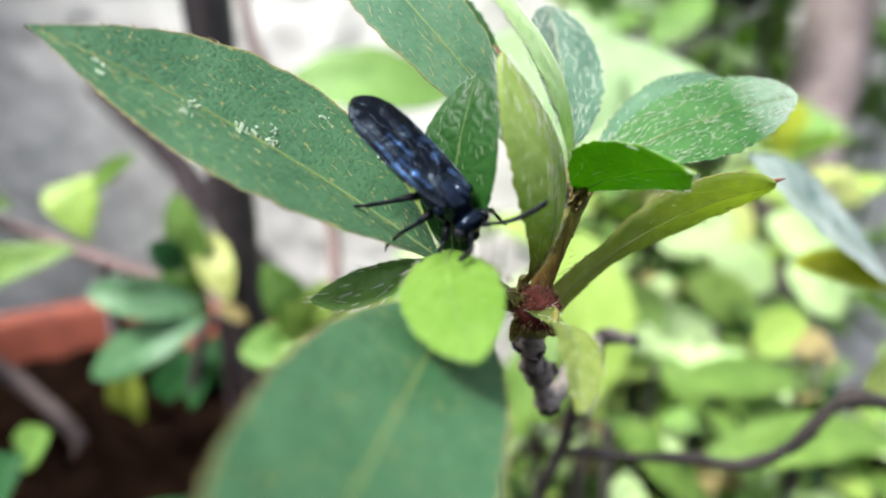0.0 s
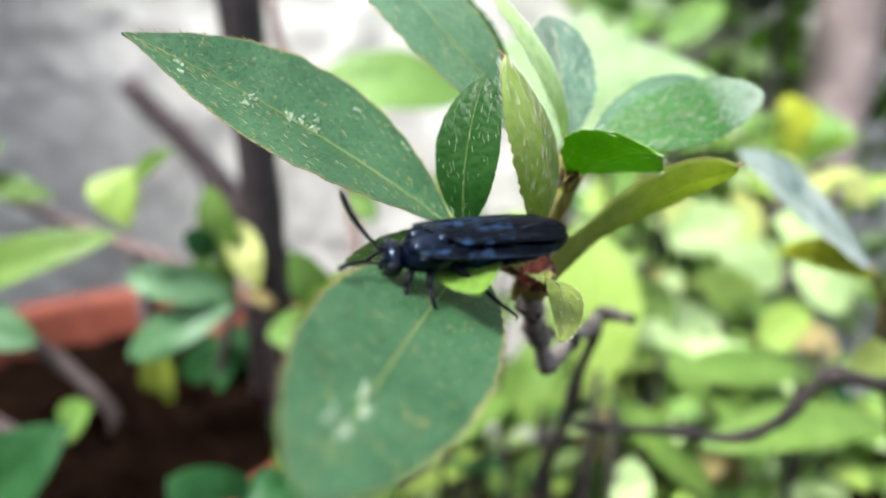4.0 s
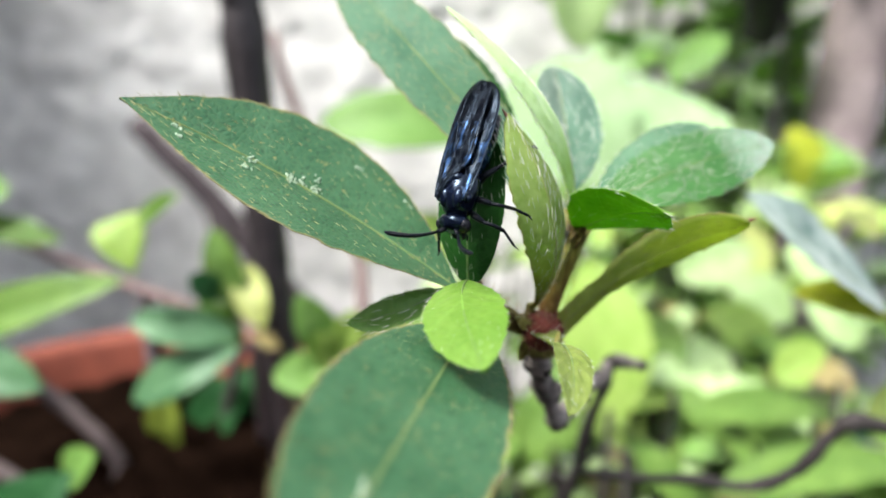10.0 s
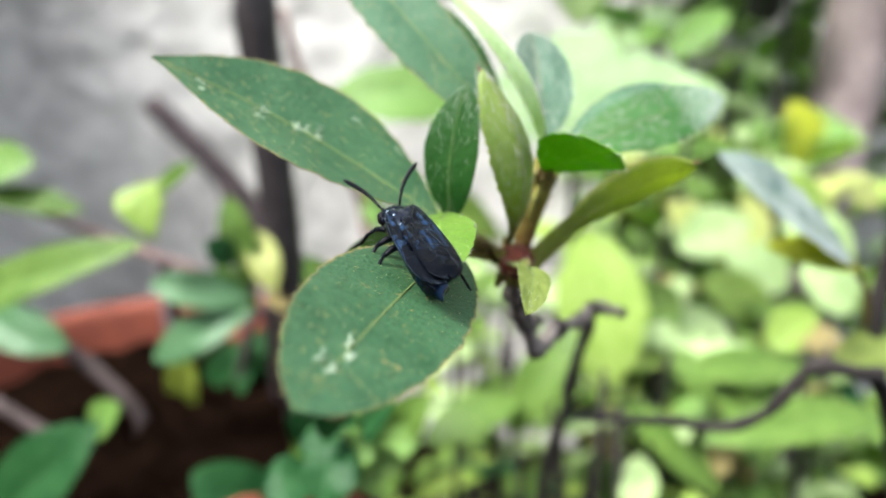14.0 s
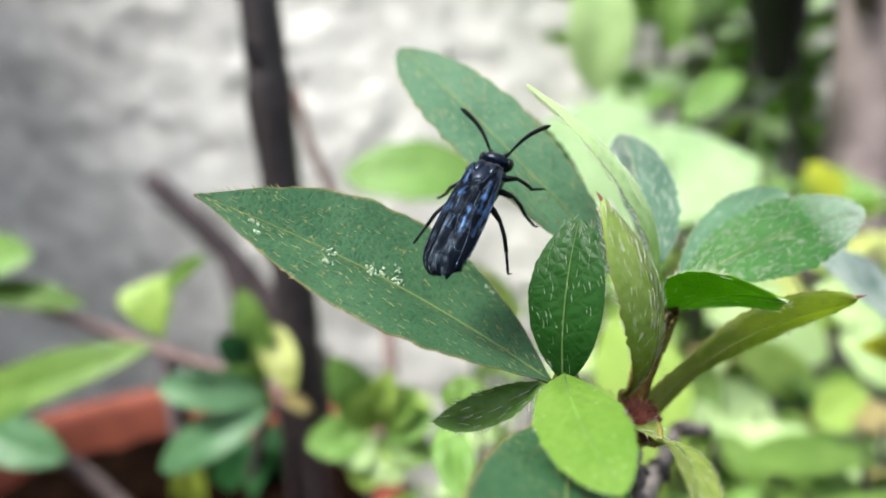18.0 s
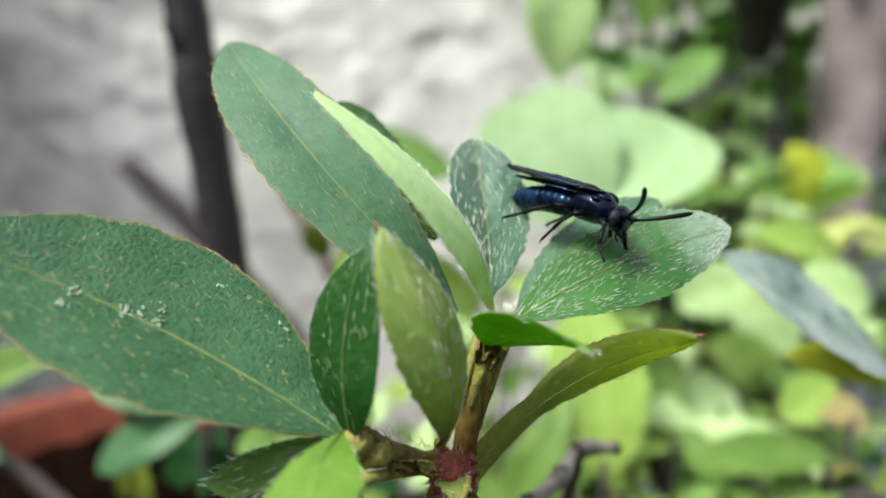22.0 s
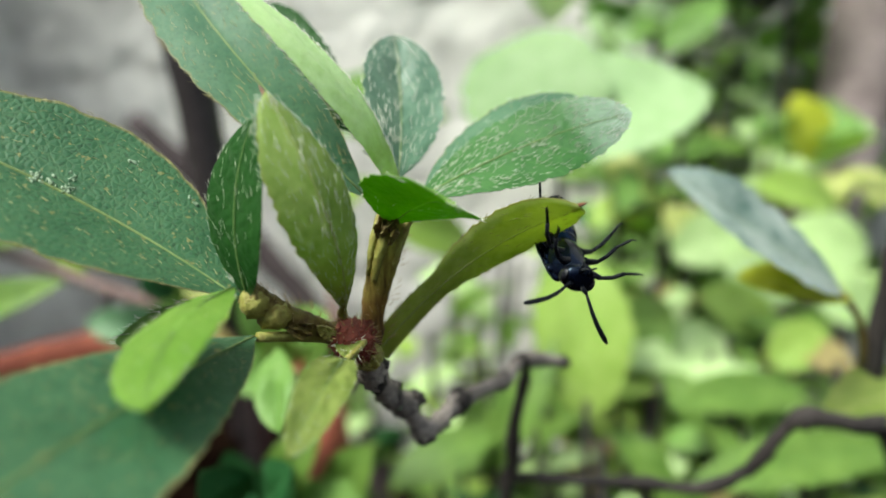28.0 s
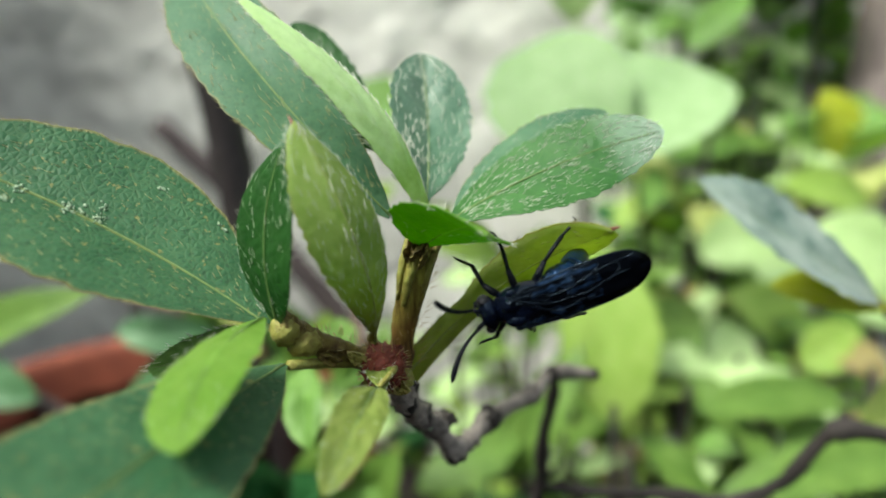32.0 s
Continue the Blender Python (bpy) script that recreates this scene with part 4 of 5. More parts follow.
low_leaf(hyd, (2.86, 14.80, 27.17), (1.53, 16.60, 29.73), (-0.2, -0.7, 0.75), 3.13, bg_mint, a=0.6, b=0.5, teeth=0.05, seed=31)
low_leaf(hyd, (2.86, 14.80, 27.35), (5.49, 16.60, 28.86), (-0.2, -0.7, 0.75), 3.00, bg_mint, a=0.6, b=0.5, teeth=0.05, seed=32)
low_leaf(hyd, (2.84, 15.50, 25.33), (3.12, 13.50, 21.88), (0.0, -0.8, 0.6), 2.2, bg_bright, teeth=0.06, seed=33)
low_leaf(hyd, (0.14, 17.00, 28.08), (-3.86, 17.00, 28.45), (0.0, -0.8, 0.6), 1.75, bg_green, teeth=0.06, seed=34)
low_leaf(hyd, (0.65, 17.50, 24.41), (-1.81, 17.00, 25.88), (0.0, -0.8, 0.6), 1.3, bg_bright, seed=35)
low_leaf(hyd, (11.67, 24.00, 25.14), (10.87, 24.00, 27.44), (0.0, -0.8, 0.6), 1.7, bg_yellow, seed=36)
low_leaf(hyd, (11.13, 24.50, 25.36), (13.46, 24.00, 26.30), (0.0, -0.8, 0.6), 1.4, bg_pale, seed=37)
low_leaf(hyd, (7.81, 13.50, 22.32), (4.47, 12.50, 22.81), (0.0, -0.5, 0.9), 1.0, bg_mid, seed=38)
low_leaf(hyd, (8.43, 11.50, 22.37), (4.43, 10.50, 22.39), (0.0, -0.5, 0.9), 1.0, bg_mid, seed=39)
low_leaf(hyd, (1.11, 13.00, 21.82), (-1.09, 12.00, 21.29), (0.0, -0.5, 0.9), 1.1, bg_mid, seed=40)
low_leaf(hyd, (2.41, 14.00, 23.61), (0.88, 13.00, 20.88), (0.0, -0.6, 0.8), 1.1, bg_mid, seed=41)
low_leaf(hyd, (3.49, 14.00, 21.41), (5.85, 13.00, 19.33), (0.0, -0.6, 0.8), 1.0, bg_mid, seed=42)
low_leaf(hyd, (5.28, 15.00, 22.32), (8.02, 14.00, 21.54), (0.0, -0.6, 0.8), 1.0, bg_pale, seed=43)
low_leaf(hyd, (2.79, 18.50, 33.48), (2.68, 18.00, 30.09), (0.0, -1.0, 0.2), 1.7, bg_pale, seed=44)
low_leaf(hyd, (6.19, 24.00, 33.99), (5.83, 23.00, 31.18), (0.0, -1.0, 0.2), 1.2, bg_mid, seed=45)
low_leaf(hyd, (9.11, 26.00, 30.53), (6.93, 25.40, 28.93), (0.0, -0.8, 0.6), 1.4, bg_green, seed=46)

pa = thing("potted_azalea", -6.0, 15.5, 0.0, "small azalea with green and yellowing leaves in the pot", "shrub")

low_leaf(pa, (-11.40, 11.20, 24.29), (-6.15, 10.80, 26.33), (0.0, -0.8, 0.6), 0.98, bg_mid, seed=301)
low_leaf(pa, (-6.88, 12.20, 27.13), (-6.48, 11.80, 26.07), (0.0, -0.8, 0.6), 1.07, bg_bright, a=0.35, b=1.1, seed=302)
low_leaf(pa, (-6.55, 12.20, 26.87), (-5.43, 11.80, 27.65), (0.0, -0.8, 0.6), 0.41, bg_mid, seed=303)
low_leaf(pa, (-12.56, 15.00, 26.91), (-10.63, 14.60, 27.15), (0.0, -0.8, 0.6), 1.17, bg_green, seed=304)
low_leaf(pa, (-12.69, 15.00, 26.29), (-9.57, 14.60, 25.97), (0.0, -0.8, 0.6), 0.68, bg_mid, seed=305)
low_leaf(pa, (-11.69, 15.00, 26.02), (-10.05, 14.60, 26.30), (0.0, -0.8, 0.6), 0.57, bg_green, seed=306)
low_leaf(pa, (-5.03, 12.28, 25.42), (-5.46, 11.93, 26.04), (0.0, -0.8, 0.6), 0.60, bg_deep, seed=307)
low_leaf(pa, (-4.76, 12.45, 24.98), (-5.21, 12.70, 26.78), (0.0, -0.8, 0.6), 0.77, bg_mid, seed=308)
low_leaf(pa, (-4.21, 12.19, 24.80), (-4.72, 12.78, 26.0), (0.0, -0.8, 0.6), 0.74, bg_cream, seed=309)
low_leaf(pa, (-4.42, 12.19, 24.71), (-3.78, 11.9, 24.49), (0.0, -0.8, 0.6), 0.32, bg_dry, seed=310)
low_leaf(pa, (-4.86, 12.62, 24.46), (-6.98, 12.25, 24.93), (0.0, -0.8, 0.6), 0.87, bg_teal, seed=311)
low_leaf(pa, (-4.82, 12.44, 24.29), (-7.06, 12.07, 23.20), (0.0, -0.8, 0.6), 0.96, bg_teal, seed=312)
low_leaf(pa, (-5.08, 13.37, 23.91), (-5.79, 13.00, 25.13), (0.0, -0.8, 0.6), 0.68, bg_green, seed=313)
low_leaf(pa, (-7.43, 14.00, 20.85), (-7.04, 13.60, 22.63), (0.0, -0.8, 0.6), 0.99, bg_olive, seed=314)
low_leaf(pa, (-7.43, 14.00, 20.85), (-8.06, 13.60, 20.40), (0.0, -0.8, 0.6), 0.72, bg_olive, seed=315)
low_leaf(pa, (-7.43, 14.00, 20.85), (-6.70, 13.60, 20.60), (0.0, -0.8, 0.6), 0.71, bg_olive, seed=316)
low_leaf(pa, (-7.33, 13.80, 20.97), (-7.31, 13.40, 20.01), (0.0, -0.8, 0.6), 0.86, bg_olive, seed=317)
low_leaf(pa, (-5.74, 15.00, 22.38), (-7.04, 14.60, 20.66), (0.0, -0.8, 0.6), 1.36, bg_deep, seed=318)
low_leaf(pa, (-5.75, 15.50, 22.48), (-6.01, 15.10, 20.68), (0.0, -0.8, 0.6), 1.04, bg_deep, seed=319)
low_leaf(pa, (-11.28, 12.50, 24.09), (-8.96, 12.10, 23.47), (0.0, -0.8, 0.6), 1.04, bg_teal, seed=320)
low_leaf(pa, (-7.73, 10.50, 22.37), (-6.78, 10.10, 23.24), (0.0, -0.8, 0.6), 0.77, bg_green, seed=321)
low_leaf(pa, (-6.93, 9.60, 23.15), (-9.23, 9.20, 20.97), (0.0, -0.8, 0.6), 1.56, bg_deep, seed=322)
low_leaf(pa, (-3.27, 9.00, 21.62), (-4.81, 8.60, 22.83), (0.0, -0.8, 0.6), 1.18, bg_deep, seed=323)
low_leaf(pa, (-2.53, 9.60, 21.79), (-3.13, 9.20, 23.14), (0.0, -0.8, 0.6), 0.69, bg_mid, seed=324)
low_leaf(pa, (-2.68, 9.60, 21.91), (-1.75, 9.20, 22.82), (0.0, -0.8, 0.6), 0.64, bg_deep, seed=325)
low_leaf(pa, (-2.49, 11.26, 24.52), (-3.05, 10.74, 26.08), (0.0, -0.8, 0.6), 0.79, bg_green, seed=326)
low_leaf(pa, (-2.38, 11.26, 24.49), (-2.03, 10.74, 25.79), (0.0, -0.8, 0.6), 0.66, bg_bright, seed=327)
low_leaf(pa, (-2.33, 11.26, 24.45), (-1.58, 10.74, 25.44), (0.0, -0.8, 0.6), 0.72, bg_mid, seed=328)
low_leaf(pa, (-2.30, 11.26, 24.39), (-1.26, 10.74, 24.86), (0.0, -0.8, 0.6), 0.67, bg_green, seed=329)
low_leaf(pa, (-2.55, 11.26, 24.34), (-3.63, 10.74, 24.41), (0.0, -0.8, 0.6), 0.83, bg_green, seed=330)
low_leaf(pa, (-2.49, 11.26, 24.31), (-3.09, 10.74, 24.07), (0.0, -0.8, 0.6), 0.88, bg_pale, seed=331)
low_leaf(pa, (-2.45, 11.26, 24.25), (-2.71, 10.74, 23.50), (0.0, -0.8, 0.6), 0.84, bg_bright, seed=332)
low_leaf(pa, (-2.38, 11.26, 24.25), (-2.04, 10.74, 23.60), (0.0, -0.8, 0.6), 0.84, bg_pale, seed=333)
low_leaf(pa, (-2.31, 11.26, 24.31), (-1.40, 10.74, 24.07), (0.0, -0.8, 0.6), 0.74, bg_mid, seed=334)
low_leaf(pa, (-2.45, 11.26, 24.44), (-2.77, 10.74, 25.34), (0.0, -0.8, 0.6), 0.65, bg_bright, seed=335)
tube("stem", pa, [(-11.09, 15.00, 25.89), (-9.27, 15.00, 25.12), (-7.96, 15.00, 24.58), (-5.98, 15.00, 23.81), (-5.05, 15.00, 23.34)], 0.12, 0.12, pink_bark, 8, 5, 0.1)
tube("stem", pa, [(-4.93, 14.60, 23.53), (-5.64, 14.60, 23.18), (-5.96, 14.60, 22.16), (-6.30, 14.60, 20.95)], 0.12, 0.14, purple_bark, 8, 5, 0.1)
tube("stem", pa, [(-5.21, 13.60, 23.87), (-4.93, 13.60, 23.53), (-4.89, 13.60, 21.28)], 0.08, 0.12, purple_bark, 8, 5, 0.1)
tube("stem", pa, [(-2.71, 13.00, 23.45), (-2.91, 13.00, 22.33), (-3.26, 13.00, 20.81)], 0.08, 0.12, purple_bark, 8, 5, 0.1)
tube("stem", pa, [(-9.50, 12.40, 23.49), (-8.78, 12.40, 22.91), (-7.92, 12.40, 21.88), (-7.79, 12.40, 21.18), (-8.80, 12.40, 20.48)], 0.18, 0.16, dry_bark, 8, 5, 0.1)
tube("stem", pa, [(-10.63, 11.60, 22.41), (-9.66, 11.60, 21.67), (-9.01, 11.60, 21.13)], 0.16, 0.14, dry_bark, 8, 5, 0.1)
tube("stem", pa, [(-7.81, 12.40, 21.30), (-7.61, 12.40, 20.40), (-7.97, 12.40, 18.81)], 0.14, 0.20, dry_bark, 8, 5, 0.1)
tube("stem", pa, [(-7.43, 14.00, 20.85), (-7.48, 14.00, 19.29), (-7.39, 14.00, 17.53)], 0.08, 0.10, purple_bark, 8, 5, 0.1)
low_leaf(pa, (-2.66, 9.60, 22.60), (-1.51, 9.20, 24.40), (0.0, -0.8, 0.6), 0.80, bg_mid, seed=336)
low_leaf(pa, (-2.60, 9.60, 22.40), (-0.80, 9.10, 23.30), (0.0, -0.8, 0.6), 0.85, bg_green, seed=337)
low_leaf(pa, (-2.62, 9.50, 22.50), (-1.95, 9.00, 23.90), (0.0, -0.8, 0.6), 0.75, bg_deep, seed=338)
low_leaf(pa, (-2.70, 9.50, 22.70), (-2.90, 9.00, 24.10), (0.0, -0.8, 0.6), 0.80, bg_deep, seed=339)
low_leaf(pa, (-1.60, 9.60, 22.60), (-0.70, 9.20, 24.10), (0.0, -0.8, 0.6), 0.80, bg_mid, seed=340)
tube("stem", pa, [(-4.60, 16.0, 30.6), (-4.32, 16.0, 29.23), (-3.66, 16.0, 27.49), (-2.92, 16.0, 25.67), (-2.7, 15.0, 23.4), (-3.2, 14.0, 20.8)], 0.10, 0.16, pink_bark, 8, 5, 0.1)
low_leaf(pa, (-3.08, 16.0, 26.30), (-3.20, 15.6, 27.30), (0.0, -0.8, 0.6), 0.70, bg_olive, seed=341)
low_leaf(pa, (-2.90, 16.0, 25.95), (-1.60, 15.6, 26.90), (0.0, -0.8, 0.6), 0.66, bg_bright, seed=342)
low_leaf(pa, (-2.88, 16.0, 25.95), (-2.24, 15.6, 25.22), (0.0, -0.8, 0.6), 0.70, bg_green, seed=343)
tube("stem", pa, [(-2.69, 9.60, 21.84), (-2.71, 9.60, 20.50)], 0.06, 0.08, purple_bark, 8, 5, 0.1)
low_leaf(shrub_side, (-1.35, 6.60, 24.92), (-2.10, 6.20, 24.91), (0.0, -0.6, 0.8), 0.7, bg_deep, seed=200)
low_leaf(shrub_side, (-1.32, 6.45, 25.02), (-0.78, 6.00, 25.87), (0.0, -0.6, 0.8), 0.65, bg_deep, seed=201)
low_leaf(shrub_side, (-1.45, 6.30, 24.95), (-1.81, 5.80, 24.45), (0.0, -0.6, 0.8), 0.75, bg_deep, seed=202)
low_leaf(shrub_side, (-1.29, 6.60, 24.75), (-0.95, 6.20, 24.25), (0.0, -0.6, 0.8), 0.7, bg_mid, seed=203)
low_leaf(shrub_side, (-1.62, 6.45, 25.10), (-1.75, 6.00, 25.85), (0.0, -0.6, 0.8), 0.6, bg_deep, seed=204)
low_leaf(shrub_side, (-1.92, 6.30, 24.59), (-2.46, 5.80, 24.52), (0.0, -0.6, 0.8), 0.7, bg_deep, seed=205)
low_leaf(shrub_side, (-1.27, 6.60, 25.01), (-1.52, 6.20, 24.67), (0.0, -0.6, 0.8), 0.6, bg_green, seed=206)
tube("stem", shrub_side, [(-1.29, 7.00, 16.33), (-1.18, 6.80, 22.62), (-1.35, 6.60, 24.92)], 0.09, 0.05, purple_bark, 7, 5, 0.1)
low_leaf(hyd, (8.46, 20.00, 24.20), (6.16, 19.60, 23.48), (0.0, -0.8, 0.6), 1.7, bg_pale, teeth=0.05, seed=180)
low_leaf(hyd, (7.38, 19.00, 23.57), (9.26, 18.60, 22.50), (0.0, -0.8, 0.6), 1.6, bg_pale, teeth=0.05, seed=181)
low_leaf(hyd, (11.24, 21.00, 24.49), (8.61, 20.60, 25.30), (0.0, -0.8, 0.6), 1.3, bg_bright, teeth=0.05, seed=182)
low_leaf(hyd, (9.40, 20.00, 24.16), (11.54, 19.60, 23.21), (0.0, -0.8, 0.6), 1.7, bg_pale, teeth=0.05, seed=183)
low_leaf(hyd, (6.51, 18.00, 23.00), (8.37, 17.60, 22.15), (0.0, -0.8, 0.6), 1.4, bg_bright, teeth=0.05, seed=184)
low_leaf(hyd, (9.22, 18.00, 23.39), (10.83, 17.60, 22.24), (0.0, -0.8, 0.6), 1.5, bg_pale, teeth=0.05, seed=185)
low_leaf(hyd, (6.15, 21.00, 24.52), (7.41, 20.60, 23.53), (0.0, -0.8, 0.6), 1.2, bg_cream, teeth=0.05, seed=186)
low_leaf(hyd, (8.93, 16.00, 22.74), (7.53, 15.60, 22.10), (0.0, -0.8, 0.6), 1.2, bg_bright, teeth=0.05, seed=187)
low_leaf(hyd, (-0.84, 6.20, 27.14), (-0.62, 5.40, 26.68), (0.0, -1.0, 0.3), 0.42, bg_green, seed=150)
low_leaf(hyd, (-0.69, 7.00, 27.28), (-0.64, 6.60, 26.94), (0.0, -1.0, 0.3), 0.5, bg_mid, seed=151)


def filler(var_thing, count, xs, ys, zs, paints, seed, lengths=(2.0, 4.2)):
    """Leaves of a shrub in the given box (cm), turned towards the light; alike leaves share a mesh."""
    rng = random.Random(seed)
    o = var_thing.location
    shapes = []
    for k, p in enumerate(paints):
        bl = Blade((0, 0, 0), (0, 1, 0.1), (0, 0, 1), 0.0, 0.1, 0.05 * (-1) ** k, 0.52, 0.8, 0.8, 0.22, 0.08, 0.2)
        me = bpy.data.meshes.new("leaf")
        bm = blade_mesh("leaf", bl, Vector((0, 0, 0)), 14, 6, 0.012, 0.02, 0.0, 6, seed + k)
        bm.to_mesh(me)
        bm.free()
        me.materials.append(p)
        me.shade_smooth()
        shapes.append(me)
    for k in range(count):
        ob = new("leaf", rng.choice(shapes))
        ob.parent = var_thing
        p = Vector((rng.uniform(*xs), rng.uniform(*ys), rng.uniform(*zs))) * U - o
        ob.matrix_basis = Matrix.LocRotScale(p, Euler((rng.uniform(-0.9, 0.5), rng.uniform(-0.6, 0.6), rng.uniform(0, 6.283))), Vector((1, 1, 1)) * rng.uniform(*lengths))
    # a few stems up through the leaves
    for k in range(max(3, count // 22)):
        x, y = rng.uniform(*xs), rng.uniform(*ys)
        tube("stem", var_thing, [(x + rng.uniform(-2, 2), y + rng.uniform(-1, 3), -0.5), (x, y, zs[0]), (x + rng.uniform(-1.5, 1.5), y + rng.uniform(-1, 1), zs[1])], 0.22, 0.08, dark_bark, 6, 4, 0.1, (), "", k)


shrub_low = thing("low_shrub", 5.0, 20.0, 0.0, "low yellow-green shrub with many small leaves", "shrub", "garden shrubs")
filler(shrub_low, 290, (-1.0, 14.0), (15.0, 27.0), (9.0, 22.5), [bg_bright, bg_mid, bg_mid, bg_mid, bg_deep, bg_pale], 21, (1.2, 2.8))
shrub_right = thing("leafy_shrub", 10.0, 26.0, 0.0, "leafy shrub with yellow-green and green leaves", "shrub", "garden shrubs")
filler(shrub_right, 220, (5.5, 12.8), (22.0, 29.0), (15.0, 27.0), [bg_bright, bg_green, bg_mid, bg_pale, bg_mid, bg_cream], 22, (1.4, 3.0))
shrub_far = thing("tall_shrub", 10.0, 38.0, 0.0, "tall green shrub in front of the wall", "shrub", "garden shrubs")
filler(shrub_far, 300, (5.0, 27.0), (35.0, 43.0), (13.0, 40.0), [bg_green, bg_green, bg_pale, bg_mint, bg_mint, bg_mid], 23, (2.6, 5.0))
filler(shrub_far, 60, (4.6, 12.5), (28.5, 33.5), (25.5, 36.0), [bg_pale, bg_green, bg_mint, bg_mint, bg_green], 33, (1.4, 2.6))
shrub_edge = thing("edge_shrub", 13.0, 15.0, 0.0, "bright leafy shrub at the bed's edge", "shrub", "garden shrubs")
filler(shrub_edge, 290, (2.5, 9.6), (12.5, 20.0), (11.0, 22.5), [bg_bright, bg_mid, bg_green, bg_mid, bg_dry, bg_pale], 24, (0.8, 1.9))
shrub_pot = thing("ground_ivy", -1.0, 22.0, 0.0, "low green plants behind the pot", "shrub", "garden shrubs")
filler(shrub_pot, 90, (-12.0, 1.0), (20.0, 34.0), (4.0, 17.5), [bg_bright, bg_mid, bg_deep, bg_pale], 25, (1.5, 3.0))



# ---- the sawfly ----
def cuticle():
    m, n, l, b = shader("black_blue_cuticle", 0.16, 0.0, 0.22)
    co = n.new("ShaderNodeTexCoord").outputs["Object"]
    fine = noise_tex(n, l, 5000.0, 3.0, co)
    big = noise_tex(n, l, 900.0, 2.0, co)
    l.new(ramp(n, l, big, (0.3, (0.0010, 0.0015, 0.0035)), (0.7, (0.003, 0.005, 0.014))), b.inputs["Base Color"])
    b.inputs["Specular Tint"].default_value = (0.45, 0.68, 1.0, 1)
    b.inputs["Coat Weight"].default_value = 0.1
    b.inputs["Coat Roughness"].default_value = 0.15
    bumped(n, l, b, fine, 0.35, 0.00004)
    return m


def wing_paint():
    """Smoky membrane with a blue sky sheen painted on, buckled between its veins, clearer towards the tip."""
    m, n, l, b = shader("smoky_blue_wing", 0.16, 0.0, 0.9)
    tc = n.new("ShaderNodeTexCoord")
    co = tc.outputs["Object"]
    sep = n.new("ShaderNodeSeparateXYZ")
    l.new(tc.outputs["UV"], sep.inputs[0])
    big, fine = noise_tex(n, l, 700.0, 2.0, co), noise_tex(n, l, 4200.0, 3.0, co)
    b.inputs["Specular Tint"].default_value = (0.45, 0.68, 1.0, 1)
    l.new(math_node(n, l, "MULTIPLY_ADD", big, 0.35, 0.10), b.inputs["Roughness"])
    # sky glints put into colour and metal as soft lengthwise streaks, the rest stays black
    stretch = n.new("ShaderNodeMapping")
    stretch.inputs["Scale"].default_value = (3000.0, 300.0, 900.0)
    stretch.inputs["Rotation"].default_value = (0.0, 0.0, 0.2)
    l.new(co, stretch.inputs["Vector"])
    streak = noise_tex(n, l, 1.0, 3.0, stretch.outputs[0], 0.6)
    shine = n.new("ShaderNodeMapRange")
    mid = noise_tex(n, l, 1300.0, 1.0, co)
    inner = n.new("ShaderNodeMapRange")
    l.new(sep.outputs[0], inner.inputs[0])
    inner.inputs[1].default_value, inner.inputs[2].default_value = 0.74, 0.62
    gleam = math_node(n, l, "MULTIPLY_ADD", mid, 0.5, math_node(n, l, "MULTIPLY", streak, 1.0))
    l.new(math_node(n, l, "MULTIPLY", gleam, inner.outputs[0]), shine.inputs[0])
    shine.inputs[1].default_value, shine.inputs[2].default_value = 0.77, 1.0
    l.new(shine.outputs[0], b.inputs["Metallic"])
    l.new(mixed(n, l, shine.outputs[0], (0.0012, 0.0015, 0.003), (0.040, 0.085, 0.19)), b.inputs["Base Color"])
    b.inputs["Specular IOR Level"].default_value = 0.08
    b.inputs["Coat Weight"].default_value = 0.02
    b.inputs["Coat Roughness"].default_value = 0.10
    nrm = bumped(n, l, None, math_node(n, l, "MULTIPLY_ADD", streak, 0.6, big), 0.32, 0.0003)
    bumped(n, l, b, fine, 0.2, 0.00004, nrm)
    clear = n.new("ShaderNodeBsdfTransparent")
    clear.inputs["Color"].default_value = (0.55, 0.52, 0.50, 1)
    thin = n.new("ShaderNodeMapRange")
    l.new(sep.outputs[0], thin.inputs[0])
    thin.inputs[1].default_value, thin.inputs[2].default_value = 0.70, 1.0
    thin.inputs[3].default_value, thin.inputs[4].default_value = 0.05, 0.34
    mix = n.new("ShaderNodeMixShader")
    l.new(thin.outputs[0], mix.inputs[0])
    l.new(b.outputs[0], mix.inputs[1])
    l.new(clear.outputs[0], mix.inputs[2])
    l.new(mix.outputs[0], n["Material Output"].inputs["Surface"])
    return m


def abdomen_paint():
    m, n, l, b = shader("steel_blue_abdomen", 0.20, 0.4, 0.25)
    co = n.new("ShaderNodeTexCoord").outputs["Object"]
    fine, big = noise_tex(n, l, 5000.0, 3.0, co), noise_tex(n, l, 700.0, 2.0, co)
    l.new(ramp(n, l, big, (0.40, (0.0010, 0.003, 0.009)), (0.68, (0.009, 0.036, 0.095))), b.inputs["Base Color"])
    bumped(n, l, b, fine, 0.3, 0.00004)
    return m


cut_mat, wing_mat, abdomen_mat = cuticle(), wing_paint(), abdomen_paint()
leg_mat = plain("black_leg", (0.0015, 0.002, 0.004), (0.004, 0.005, 0.009), 2500.0, 0.35, spec=0.14)
eye_mat = plain("dark_eye", (0.004, 0.004, 0.006), (0.012, 0.012, 0.016), 4000.0, 0.12, spec=0.25)
vein_mat = plain("wing_vein", (0.004, 0.006, 0.010), (0.05, 0.07, 0.10), 1200.0, 0.18, 0.7, spec=0.2)


